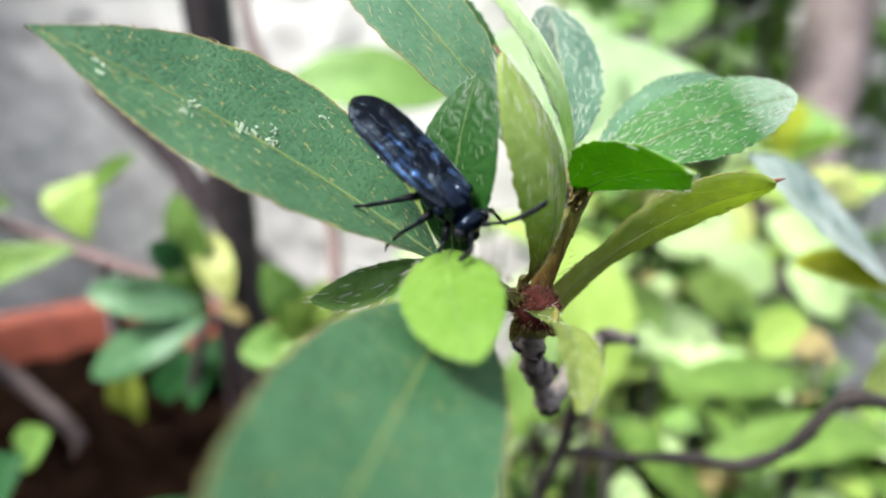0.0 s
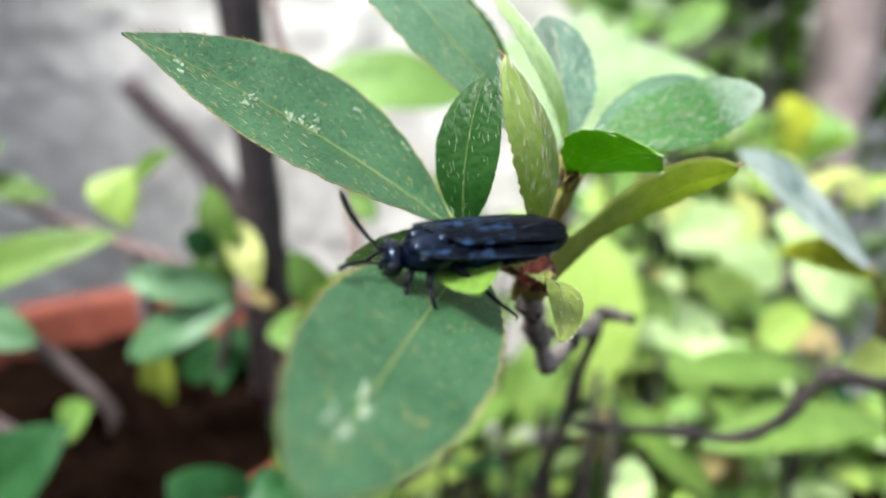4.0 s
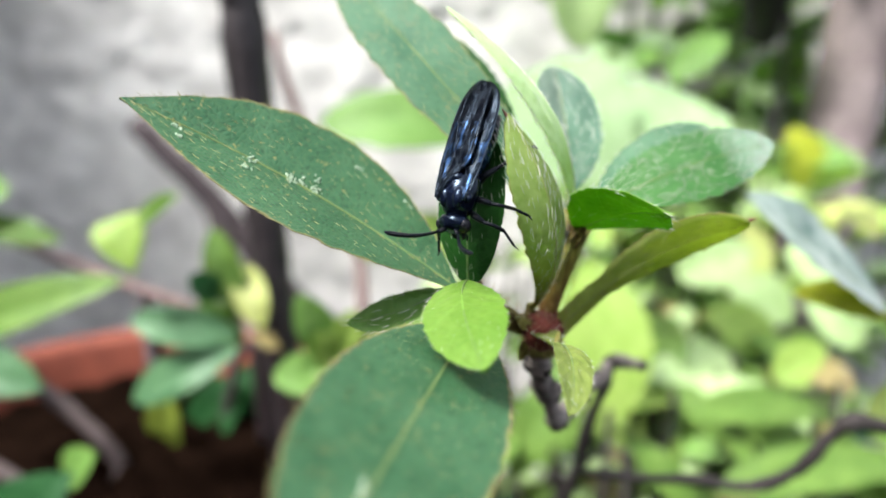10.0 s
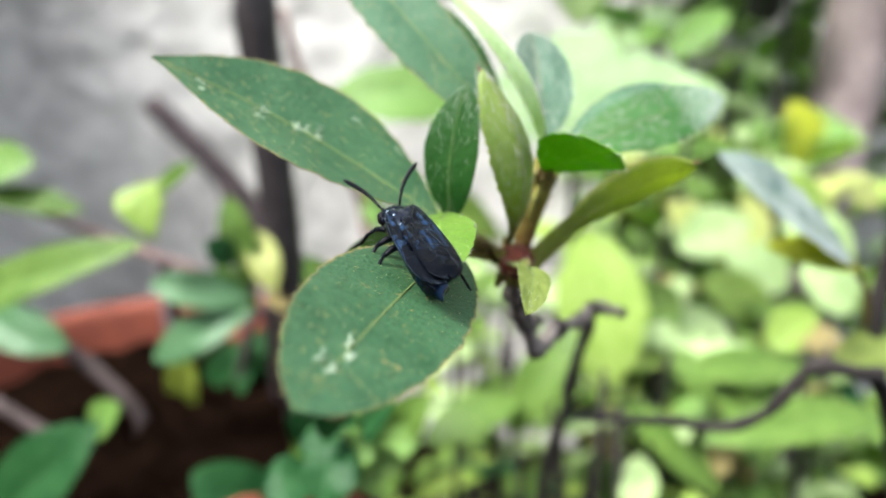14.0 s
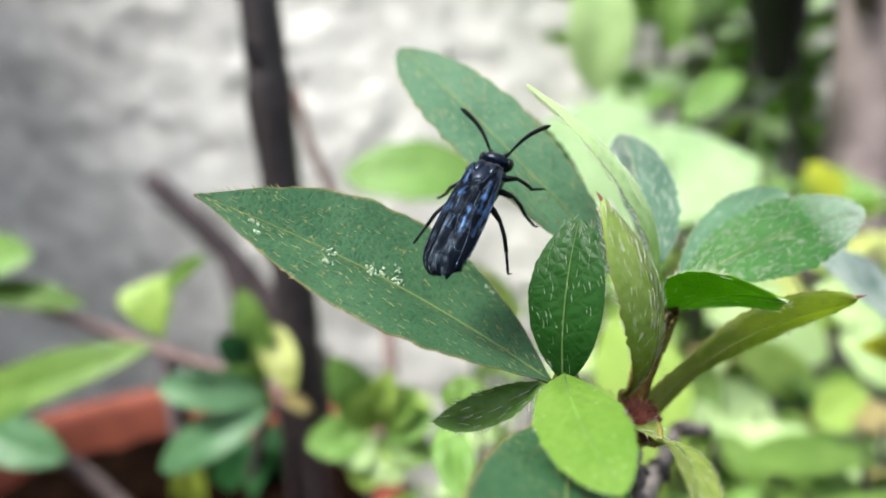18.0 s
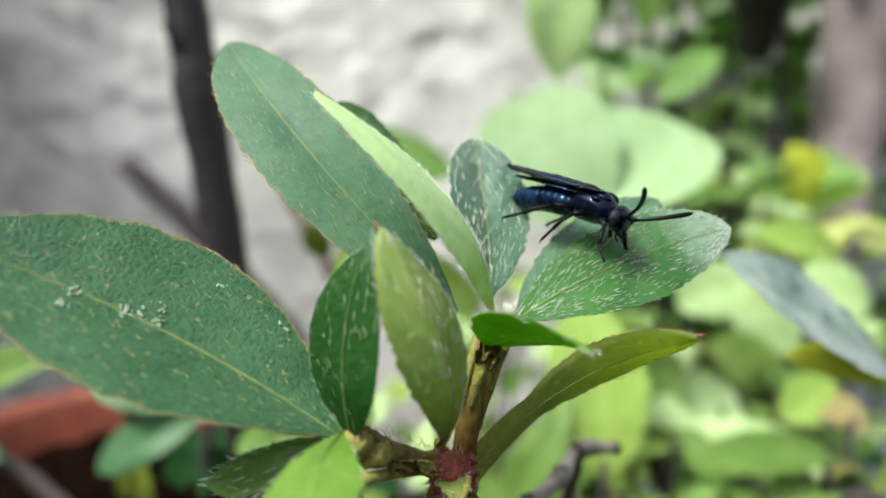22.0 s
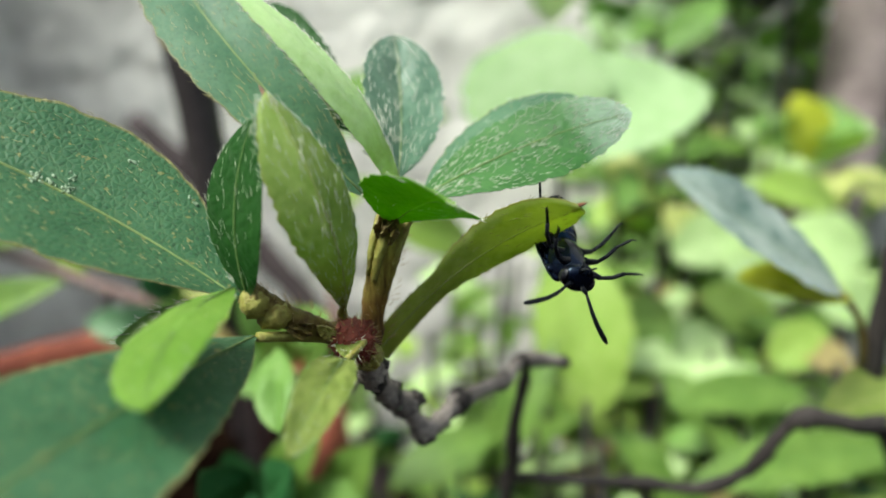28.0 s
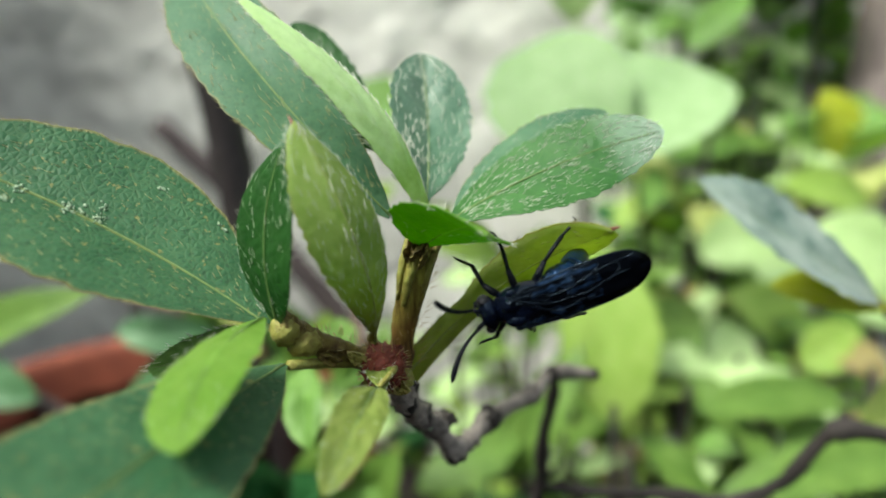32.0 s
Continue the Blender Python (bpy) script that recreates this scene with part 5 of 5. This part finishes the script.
def body_form(sections, sides=20):
    """A closed body along y (cm): rows of y, half width, half height, centre z."""
    bm = bmesh.new()
    rings = []
    for y, w, h, z in sections:
        rings.append([bm.verts.new(Vector((w * math.cos(2 * math.pi * s / sides), y, z + h * math.sin(2 * math.pi * s / sides))) * U) for s in range(sides)])
    for a, b in zip(rings, rings[1:]):
        for s in range(sides):
            bm.faces.new((a[s], b[s], b[(s + 1) % sides], a[(s + 1) % sides]))
    bm.faces.new(rings[0])
    bm.faces.new(rings[-1][::-1])
    bmesh.ops.recalc_face_normals(bm, faces=bm.faces)
    return bm


def ball(x, y, z, rx, ry, rz, sub=3):
    bm = bmesh.new()
    bmesh.ops.create_icosphere(bm, subdivisions=sub, radius=1)
    for v in bm.verts:
        v.co = Vector((x + v.co.x * rx, y + v.co.y * ry, z + v.co.z * rz)) * U
    return bm


def limb(pts, radii, sides=8):
    return tube_into(bmesh.new(), [Vector(p) * U for p in pts], [r * U for r in radii], sides)


sawfly = new("sawfly")
sawfly.empty_display_size = 0.002
tagged(sawfly, "glossy blue-black sawfly with smoky folded wings, crawling over the leaves", "insect")
LEGS, ANTENNAE, ABDOMEN = [], [], []
AB_PIVOT = Vector((0, 0.03, -0.02))
TAIL_PIVOT = Vector((0, -0.19, -0.04))


def build_sawfly():
    # abdomen: a keeled barrel, its rings overlapping like tiles
    rows = []
    for k in range(9):
        y0, y1 = 0.03 - k * 0.048, 0.03 - (k + 1) * 0.048
        t = k / 8
        w = 0.098 * (1 - 0.75 * max(0, t - 0.45) ** 1.6) * (0.78 + 0.22 * min(1, t * 4))
        h = 0.085 * (1 - 0.7 * max(0, t - 0.5) ** 1.6) * (0.8 + 0.2 * min(1, t * 4))
        rows.append([(y0, w * 0.99, h * 0.99, -0.03), (y0 - 0.006, w, h, -0.03), (y1 + 0.003, w * 1.006, h * 1.006, -0.03)])
    fore = [(0.04, 0.03, 0.03, -0.02), *[q for k in rows[:5] for q in k], (-0.225, 0.06, 0.05, -0.03)]
    rear = [(-0.165, 0.05, 0.045, -0.03), (-0.185, 0.088, 0.076, -0.03), *[q for k in rows[5:] for q in k], (-0.425, 0.026, 0.024, -0.03), (-0.45, 0.016, 0.018, -0.03), (-0.47, 0.006, 0.008, -0.03)]
    ab = part("abdomen", body_form([(y - AB_PIVOT.y, w, h, z - AB_PIVOT.z) for y, w, h, z in fore]), abdomen_mat, sawfly, "shining steel-blue ringed abdomen")
    ab.location = AB_PIVOT * U
    ABDOMEN.append(ab)
    tail = part("abdomen_tip", body_form([(y - TAIL_PIVOT.y, w, h, z - TAIL_PIVOT.z) for y, w, h, z in rear]), abdomen_mat, ab)
    tail.location = (TAIL_PIVOT - AB_PIVOT) * U
    ABDOMEN.append(tail)
    th = part("thorax", body_form([(0.30, 0.035, 0.03, -0.02), (0.285, 0.07, 0.06, -0.01), (0.25, 0.098, 0.085, 0.0), (0.20, 0.112, 0.10, 0.002), (0.14, 0.116, 0.105, 0.0), (0.08, 0.108, 0.10, -0.005), (0.03, 0.09, 0.085, -0.015), (0.0, 0.06, 0.06, -0.02)]), cut_mat, sawfly, "humped glossy thorax")
    for x in (-0.045, 0.045):
        part("thorax_lobe", ball(x, 0.20, 0.065, 0.042, 0.07, 0.042, 2), cut_mat, th)
    part("scutellum", ball(0, 0.09, 0.078, 0.05, 0.04, 0.032, 2), cut_mat, th)
    for s in (-1, 1):
        part("tegula", ball(s * 0.1, 0.20, 0.05, 0.025, 0.03, 0.02, 2), cut_mat, th)
    head = part("head", body_form([(0.385, 0.03, 0.03, -0.04), (0.38, 0.07, 0.06, -0.035), (0.36, 0.098, 0.078, -0.025), (0.33, 0.104, 0.082, -0.02), (0.305, 0.09, 0.07, -0.02), (0.285, 0.05, 0.04, -0.02)]), cut_mat, sawfly, "short wide black head")
    for s in (-1, 1):
        part("eye", ball(s * 0.086, 0.345, -0.015, 0.026, 0.036, 0.044, 3), eye_mat, head, "dark oval compound eye")
        part("mandible", limb([(s * 0.03, 0.37, -0.08), (s * 0.03, 0.39, -0.105), (s * 0.008, 0.40, -0.118)], [0.018, 0.013, 0.004], 6), leg_mat, head)
        part("palp", limb([(s * 0.025, 0.355, -0.088), (s * 0.035, 0.37, -0.128), (s * 0.03, 0.395, -0.143)], [0.006, 0.006, 0.005], 5), leg_mat, head)
        # antenna: two short joints and one long thick club
        pivot = Vector((s * 0.034, 0.378, 0.0))
        an = part("antenna", limb([(0, -0.005, 0), (s * 0.008, 0.02, 0.008), (s * 0.02, 0.04, 0.014)], [0.013, 0.014, 0.011]), leg_mat, sawfly, "black clubbed antenna")
        an.location = pivot * U
        part("club", limb([(s * 0.02, 0.038, 0.014), (s * 0.034, 0.08, 0.044), (s * 0.055, 0.125, 0.080), (s * 0.086, 0.165, 0.116), (s * 0.125, 0.20, 0.150), (s * 0.162, 0.225, 0.178), (s * 0.182, 0.236, 0.192)], [0.008, 0.0095, 0.0115, 0.0135, 0.0150, 0.0145, 0.006]), leg_mat, an)
        ANTENNAE.append((an, pivot, s))
    # wings folded flat along the back, one over the other
    outline = ((0.0, 0.095), (0.12, 0.114), (0.3, 0.126), (0.5, 0.130), (0.68, 0.128), (0.80, 0.119), (0.90, 0.096), (0.96, 0.062), (1.0, 0.014))

    def half_width(u):
        for (u0, w0), (u1, w1) in zip(outline, outline[1:]):
            if u <= u1:
                k = (u - u0) / (u1 - u0)
                return w0 + (w1 - w0) * k * k * (3 - 2 * k) if u1 < 0.7 else w0 + (w1 - w0) * k
        return outline[-1][1]

    for s in (-1, 1):
        for kind, grow, root, tip, z in (("hindwing", 0.86, 0.12, -0.46, 0.066), ("forewing", 1.0, 0.225, -0.555, 0.090 + 0.022 * (s > 0))):
            shift = Vector((s * 3.7, 1.3, 0.0))

            def on_wing(u, v, lift=0.0):
                outer = half_width(u) * grow
                k = min(1.0, u / 0.36)
                inner = 0.058 - 0.155 * k * k * (3 - 2 * k)
                inner = max(inner, -outer)
                a = inner + (outer - inner) * v
                fall = 0.10 * max(0.0, a) + 2.6 * max(0.0, a - 0.05) ** 2
                buckle = 0.016 * noise.noise(Vector((u * 7.0, v * 3.2, 0)) + shift) + 0.008 * noise.noise(Vector((u * 17.0, v * 7.0, 2)) + shift)
                keep = math.sin(math.pi * min(1.0, max(0.0, v * 0.9 + 0.05)))
                zz = z - fall - 0.055 * u + 0.012 * math.sin(u * 3.1) + buckle * keep + lift
                return Vector((s * (a + 0.018 * u), root + (tip - root) * u, zz))

            bm = bmesh.new()
            uvl = bm.loops.layers.uv.new("uv")
            nu, nv = 36, 14
            coords, sheets = {}, []
            for sheet in (0, 1):
                grid = []
                for i in range(nu + 1):
                    row = []
                    for j in range(nv + 1):
                        vert = bm.verts.new(on_wing(i / nu, j / nv, -0.004 * sheet) * U)
                        coords[vert] = (i / nu, j / nv)
                        row.append(vert)
                    grid.append(row)
                sheets.append(grid)
            t, q = sheets
            for i in range(nu):
                for j in range(nv):
                    bm.faces.new((t[i][j], t[i][j + 1], t[i + 1][j + 1], t[i + 1][j]))
                    bm.faces.new((q[i][j], q[i + 1][j], q[i + 1][j + 1], q[i][j + 1]))
                bm.faces.new((t[i][0], t[i + 1][0], q[i + 1][0], q[i][0]))
                bm.faces.new((t[i][nv], q[i][nv], q[i + 1][nv], t[i + 1][nv]))
            for j in range(nv):
                bm.faces.new((t[0][j], q[0][j], q[0][j + 1], t[0][j + 1]))
                bm.faces.new((t[nu][j], t[nu][j + 1], q[nu][j + 1], q[nu][j]))
            for face in bm.faces:
                for loop in face.loops:
                    loop[uvl].uv = coords[loop.vert]
            bmesh.ops.recalc_face_normals(bm, faces=bm.faces)
            wing = part(kind, bm, wing_mat, sawfly, "smoky blue-black translucent wing")
            if kind == "forewing":
                # veins stand proud of the membrane; u along the wing, v from the inner to the front edge
                net = (((0, 1.0), (0.3, 1.0), (0.6, 1.0), (0.86, 0.99)), ((0, 0.82), (0.25, 0.88), (0.45, 0.90), (0.62, 0.97)),
                       ((0, 0.60), (0.14, 0.66), (0.27, 0.56), (0.44, 0.62), (0.62, 0.74), (0.80, 0.80), (0.90, 0.90)),
                       ((0.04, 0.36), (0.2, 0.30), (0.36, 0.38), (0.55, 0.34), (0.72, 0.46), (0.84, 0.50)),
                       ((0.04, 0.16), (0.25, 0.10), (0.45, 0.20), (0.58, 0.16)),
                       ((0.27, 0.56), (0.25, 0.42), (0.20, 0.30)), ((0.44, 0.62), (0.41, 0.50), (0.36, 0.38)), ((0.40, 0.60), (0.44, 0.76), (0.45, 0.90)),
                       ((0.62, 0.74), (0.60, 0.55), (0.55, 0.34)), ((0.60, 0.73), (0.64, 0.85), (0.62, 0.97)), ((0.45, 0.20), (0.40, 0.28), (0.36, 0.38)), ((0.76, 0.79), (0.78, 0.64), (0.72, 0.46)))
                for n, path in enumerate(net):
                    line = spline([(u, v, 0) for u, v in path], 5)
                    line = [on_wing(p.x, min(max(p.y, 0.0), 1.0), 0.0015) for p in line]
                    r = 0.0048 if n == 0 else 0.0034 if n < 5 else 0.0024
                    part("vein", limb(line, [r * (1 - 0.4 * k / len(line)) for k in range(len(line))], 6), vein_mat, wing)
    # six legs, each with its joints: coxa end as pivot
    spec = (("front", 0.25, ((0.09, 0.07, 0.0), (0.18, 0.10, -0.11), (0.22, 0.18, -0.19))),
            ("middle", 0.16, ((0.13, 0.0, 0.0), (0.22, -0.03, -0.12), (0.29, -0.03, -0.21))),
            ("hind", 0.06, ((0.12, -0.09, 0.01), (0.21, -0.23, -0.10), (0.26, -0.34, -0.18))))
    for kind, y, (knee, ankle, toe) in spec:
        for s in (-1, 1):
            pivot = Vector((s * 0.06, y, -0.075))
            k, a, e = (Vector((s * p[0], p[1], p[2])) * 0.92 for p in (knee, ankle, toe))
            leg = part("leg", limb([(0, 0, 0.01), k * 0.45 + Vector((0, 0, 0.02)), k], [0.019, 0.0215, 0.0145]), leg_mat, sawfly, "jointed black leg")
            leg.location = pivot * U
            part("tibia", limb([k, k.lerp(a, 0.5) + Vector((s * 0.008, 0, 0.008)), a], [0.0115, 0.0125, 0.0120]), leg_mat, leg)
            bends = [a.lerp(e, q) for q in (0, 0.2, 0.4, 0.6, 0.8, 1.0)]
            part("tarsus", limb(bends, [0.0105, 0.008, 0.0100, 0.008, 0.0095, 0.006], 6), leg_mat, leg)
            part("claw", limb([e, e + Vector((s * 0.012, 0.012, -0.006)), e + Vector((s * 0.018, 0.018, -0.016))], [0.006, 0.004, 0.002], 5), leg_mat, leg)
            LEGS.append((leg, pivot, s, kind))


build_sawfly()


# ---- what moves ----
def crawl(x, y, z, fx, fy, fz, ux, uy, uz):
    """A pose from a place in cm, the way ahead and the way up."""
    f = Vector((fx, fy, fz)).normalized()
    up = Vector((ux, uy, uz))
    r = f.cross(up).normalized()
    up = r.cross(f)
    m = Matrix((r, f, up)).transposed().to_4x4()
    m.translation = Vector((x, y, z)) * U
    return m


# seconds; place; way ahead; way up
CRAWL = [
    (0.00, -0.091, 3.432, 29.207, 0.67, -0.41, -0.61, 0.15, -0.73, 0.66),
    (0.50, -0.084, 3.360, 29.191, -0.03, -0.81, -0.59, 0.25, -0.58, 0.78),
    (1.00, -0.084, 3.071, 29.091, 0.14, -0.94, -0.31, 0.07, -0.30, 0.95),
    (1.50, -0.018, 2.885, 29.008, 0.06, -0.96, -0.26, 0.10, -0.25, 0.96),
    (2.00, -0.004, 2.758, 29.000, -0.13, -0.94, -0.30, -0.05, -0.30, 0.95),
    (2.50, 0.002, 2.532, 29.013, -0.04, -0.91, -0.41, 0.03, -0.41, 0.91),
    (3.00, 0.170, 2.415, 28.961, -0.57, -0.73, -0.38, -0.03, -0.45, 0.89),
    (3.50, 0.112, 2.430, 28.942, -0.83, -0.54, -0.16, 0.13, -0.46, 0.88),
    (5.50, -0.058, 2.502, 28.963, -0.36, 0.90, 0.25, -0.07, -0.29, 0.95),
    (6.00, 0.059, 2.487, 28.985, -0.03, 0.94, 0.35, 0.02, -0.35, 0.94),
    (6.50, -0.077, 3.067, 29.020, -0.30, 0.94, 0.16, 0.03, -0.16, 0.99),
    (7.00, -0.120, 3.110, 29.186, -0.39, 0.80, 0.45, -0.02, -0.50, 0.87),
    (7.50, -0.159, 3.379, 29.310, -0.08, 0.70, 0.71, 0.02, -0.71, 0.70),
    (8.00, 0.080, 3.426, 29.526, 0.10, 0.46, 0.88, -0.11, -0.88, 0.47),
    (8.50, 0.084, 3.395, 29.550, -0.40, 0.83, 0.38, 0.05, -0.39, 0.92),
    (9.00, 0.043, 3.284, 29.649, -0.74, 0.64, -0.20, -0.30, -0.45, 0.85),
    (9.50, 0.021, 3.414, 29.675, -0.72, -0.55, -0.43, 0.05, -0.66, 0.75),
    (10.00, 0.045, 3.387, 29.513, -0.24, -0.49, -0.84, -0.49, -0.69, 0.54),
    (10.50, -0.026, 3.336, 29.414, -0.09, -0.66, -0.75, -0.18, -0.73, 0.66),
    (11.00, 0.009, 3.230, 29.287, -0.25, -0.37, -0.90, -0.32, -0.84, 0.44),
    (11.50, -0.075, 2.870, 29.209, -0.42, -0.84, -0.35, 0.09, -0.42, 0.90),
    (12.00, -0.131, 2.831, 28.962, -0.69, -0.62, -0.42, -0.25, -0.21, 0.95),
    (12.50, 0.010, 2.553, 28.981, -0.87, -0.49, 0.00, 0.29, -0.51, 0.81),
    (13.00, -0.030, 2.405, 28.908, -0.77, 0.63, -0.04, -0.29, -0.30, 0.91),
    (13.50, -0.121, 2.494, 28.919, -0.62, 0.78, 0.06, -0.15, -0.19, 0.97),
    (14.00, -0.102, 2.413, 28.920, -0.42, 0.88, 0.21, 0.02, -0.22, 0.97),
    (14.50, -0.032, 2.454, 28.940, -0.03, 0.95, 0.30, 0.04, -0.30, 0.95),
    (16.50, -1.298, 3.560, 29.741, -0.83, 0.25, 0.49, 0.29, -0.56, 0.77),
    (17.00, -1.072, 3.765, 29.789, 0.37, 0.85, 0.38, -0.12, -0.36, 0.92),
    (17.50, -0.699, 3.851, 29.599, 1.00, 0.05, -0.08, 0.09, -0.28, 0.96),
    (18.00, -0.437, 3.689, 29.786, 0.41, 0.65, 0.65, -0.04, -0.70, 0.72),
    (18.50, -0.342, 4.390, 29.882, 0.18, 0.23, 0.95, -0.12, -0.96, 0.26),
    (19.00, -0.329, 4.269, 30.253, -0.05, 0.82, 0.57, 0.45, -0.49, 0.75),
    (19.50, -0.439, 4.717, 30.461, 0.48, 0.87, 0.10, 0.40, -0.32, 0.86),
    (20.00, 0.035, 4.197, 30.135, 0.71, -0.46, -0.54, 0.57, -0.09, 0.82),
    (20.50, 0.300, 4.561, 30.107, 0.81, -0.51, 0.29, -0.42, -0.16, 0.89),
    (21.00, 0.796, 4.687, 29.933, 0.67, -0.67, -0.31, 0.27, -0.17, 0.95),
    (21.50, 1.097, 4.682, 29.742, 0.59, -0.70, -0.40, 0.51, -0.05, 0.86),
    (22.00, 1.330, 4.560, 29.715, 0.71, -0.68, -0.21, 0.35, 0.07, 0.94),
    (22.40, 1.523, 4.968, 29.478, 0.55, -0.76, 0.35, -0.25, 0.25, 0.93),
    (22.60, 1.797, 4.975, 29.354, 0.93, -0.04, -0.37, 0.33, 0.57, 0.75),
    (22.80, 1.841, 5.030, 29.238, 0.99, 0.09, 0.07, -0.11, 0.92, 0.36),
    (23.00, 1.652, 5.159, 29.122, 0.98, 0.13, 0.17, -0.14, 0.99, 0.09),
    (23.20, 1.820, 4.963, 29.179, 0.84, -0.08, -0.54, 0.07, 1.00, -0.05),
    (23.40, 1.822, 4.914, 29.135, 0.87, -0.06, -0.48, 0.06, 1.00, -0.03),
    (23.60, 1.707, 5.231, 29.211, 0.33, 0.76, -0.56, -0.50, 0.64, 0.58),
    (23.90, 1.621, 5.200, 29.066, 0.01, 0.77, -0.64, -0.16, 0.63, 0.76),
    (24.20, 1.404, 5.023, 29.084, -0.68, 0.62, -0.39, 0.70, 0.71, -0.10),
    (24.60, 1.335, 4.795, 28.982, -0.81, 0.48, -0.35, 0.58, 0.55, -0.59),
    (25.00, 1.246, 4.543, 28.943, -0.97, -0.14, -0.21, 0.11, 0.52, -0.85),
    (25.50, 1.188, 4.476, 28.883, -0.96, -0.16, -0.24, 0.22, 0.12, -0.97),
    (27.50, 1.591, 4.228, 28.730, 0.58, -0.80, 0.15, -0.17, -0.30, -0.94),
    (28.00, 1.790, 4.096, 28.760, 0.16, -0.95, -0.26, -0.53, 0.10, -0.84),
    (28.50, 1.697, 3.948, 28.813, -0.32, -0.94, -0.12, 0.90, -0.26, -0.36),
    (29.00, 1.844, 3.737, 28.831, -0.66, -0.75, -0.04, 0.59, -0.50, -0.63),
    (29.50, 1.743, 3.618, 28.713, -0.86, -0.50, 0.06, 0.36, -0.74, -0.57),
    (30.00, 1.737, 3.643, 28.726, -0.99, -0.11, 0.04, 0.06, -0.84, -0.52),
    (30.50, 1.639, 3.471, 28.808, -0.97, -0.17, -0.17, 0.23, -0.87, -0.44),
    (31.00, 1.485, 3.410, 28.862, -0.91, -0.41, -0.01, 0.40, -0.88, -0.23),
    (31.50, 1.517, 3.548, 28.854, -0.89, -0.45, -0.12, 0.46, -0.86, -0.20),
    (32.00, 1.522, 3.645, 28.802, -0.95, -0.20, -0.24, 0.22, -0.98, -0.04),
]


def motions():
    walk(sawfly, [(t, crawl(*row)) for t, *row in CRAWL])
    # the gait: legs swing in two sets of three, antennae feel about
    steps = [k * 0.25 for k in range(129)]
    for n, (leg, pivot, s, kind) in enumerate(LEGS):
        phase = (0.0 if (n // 2 + (s > 0)) % 2 else math.pi) + 0.3 * (n // 2)
        rows = []
        for t in steps:
            a = t * 5.2 + phase
            rows.append((t, pose(*(pivot * U), 7 * math.cos(a) * 0.8, 0, s * 12 * math.sin(a))))
        walk(leg, rows)
    # the abdomen droops from under the wings, and curls as the sawfly hangs from a leaf
    curl = ((0, 2, 2), (8, 2, 2), (10, 8, 6), (12, 8, 8), (17.5, 11, 7), (20, 12, 10), (22, 8, 8), (24, 4, 4), (28, 8, 6), (28.5, 20, 20), (29, 34, 40), (30, 36, 56), (31, 30, 44), (32, 26, 38))
    walk(ABDOMEN[0], [(t, pose(*(AB_PIVOT * U), a, 0, 0)) for t, a, b in curl])
    walk(ABDOMEN[1], [(t, pose(*((TAIL_PIVOT - AB_PIVOT) * U), b, 0, 0)) for t, a, b in curl])
    for an, pivot, s in ANTENNAE:
        rows = []
        for t in steps:
            a = t * 3.1 + (1.3 if s > 0 else 0.0)
            # raised while it looks over the leaf, lowered while it reaches across
            lift = 34 * math.exp(-((t - 12) / 0.4) ** 2) - 26 * math.exp(-((t - 21) / 0.4) ** 2)
            rows.append((t, pose(*(pivot * U), 12 * math.sin(a) - 2 + lift, 0, -s * (14 + 10 * math.sin(a * 0.8 + 1)))))
        walk(an, rows)


motions()
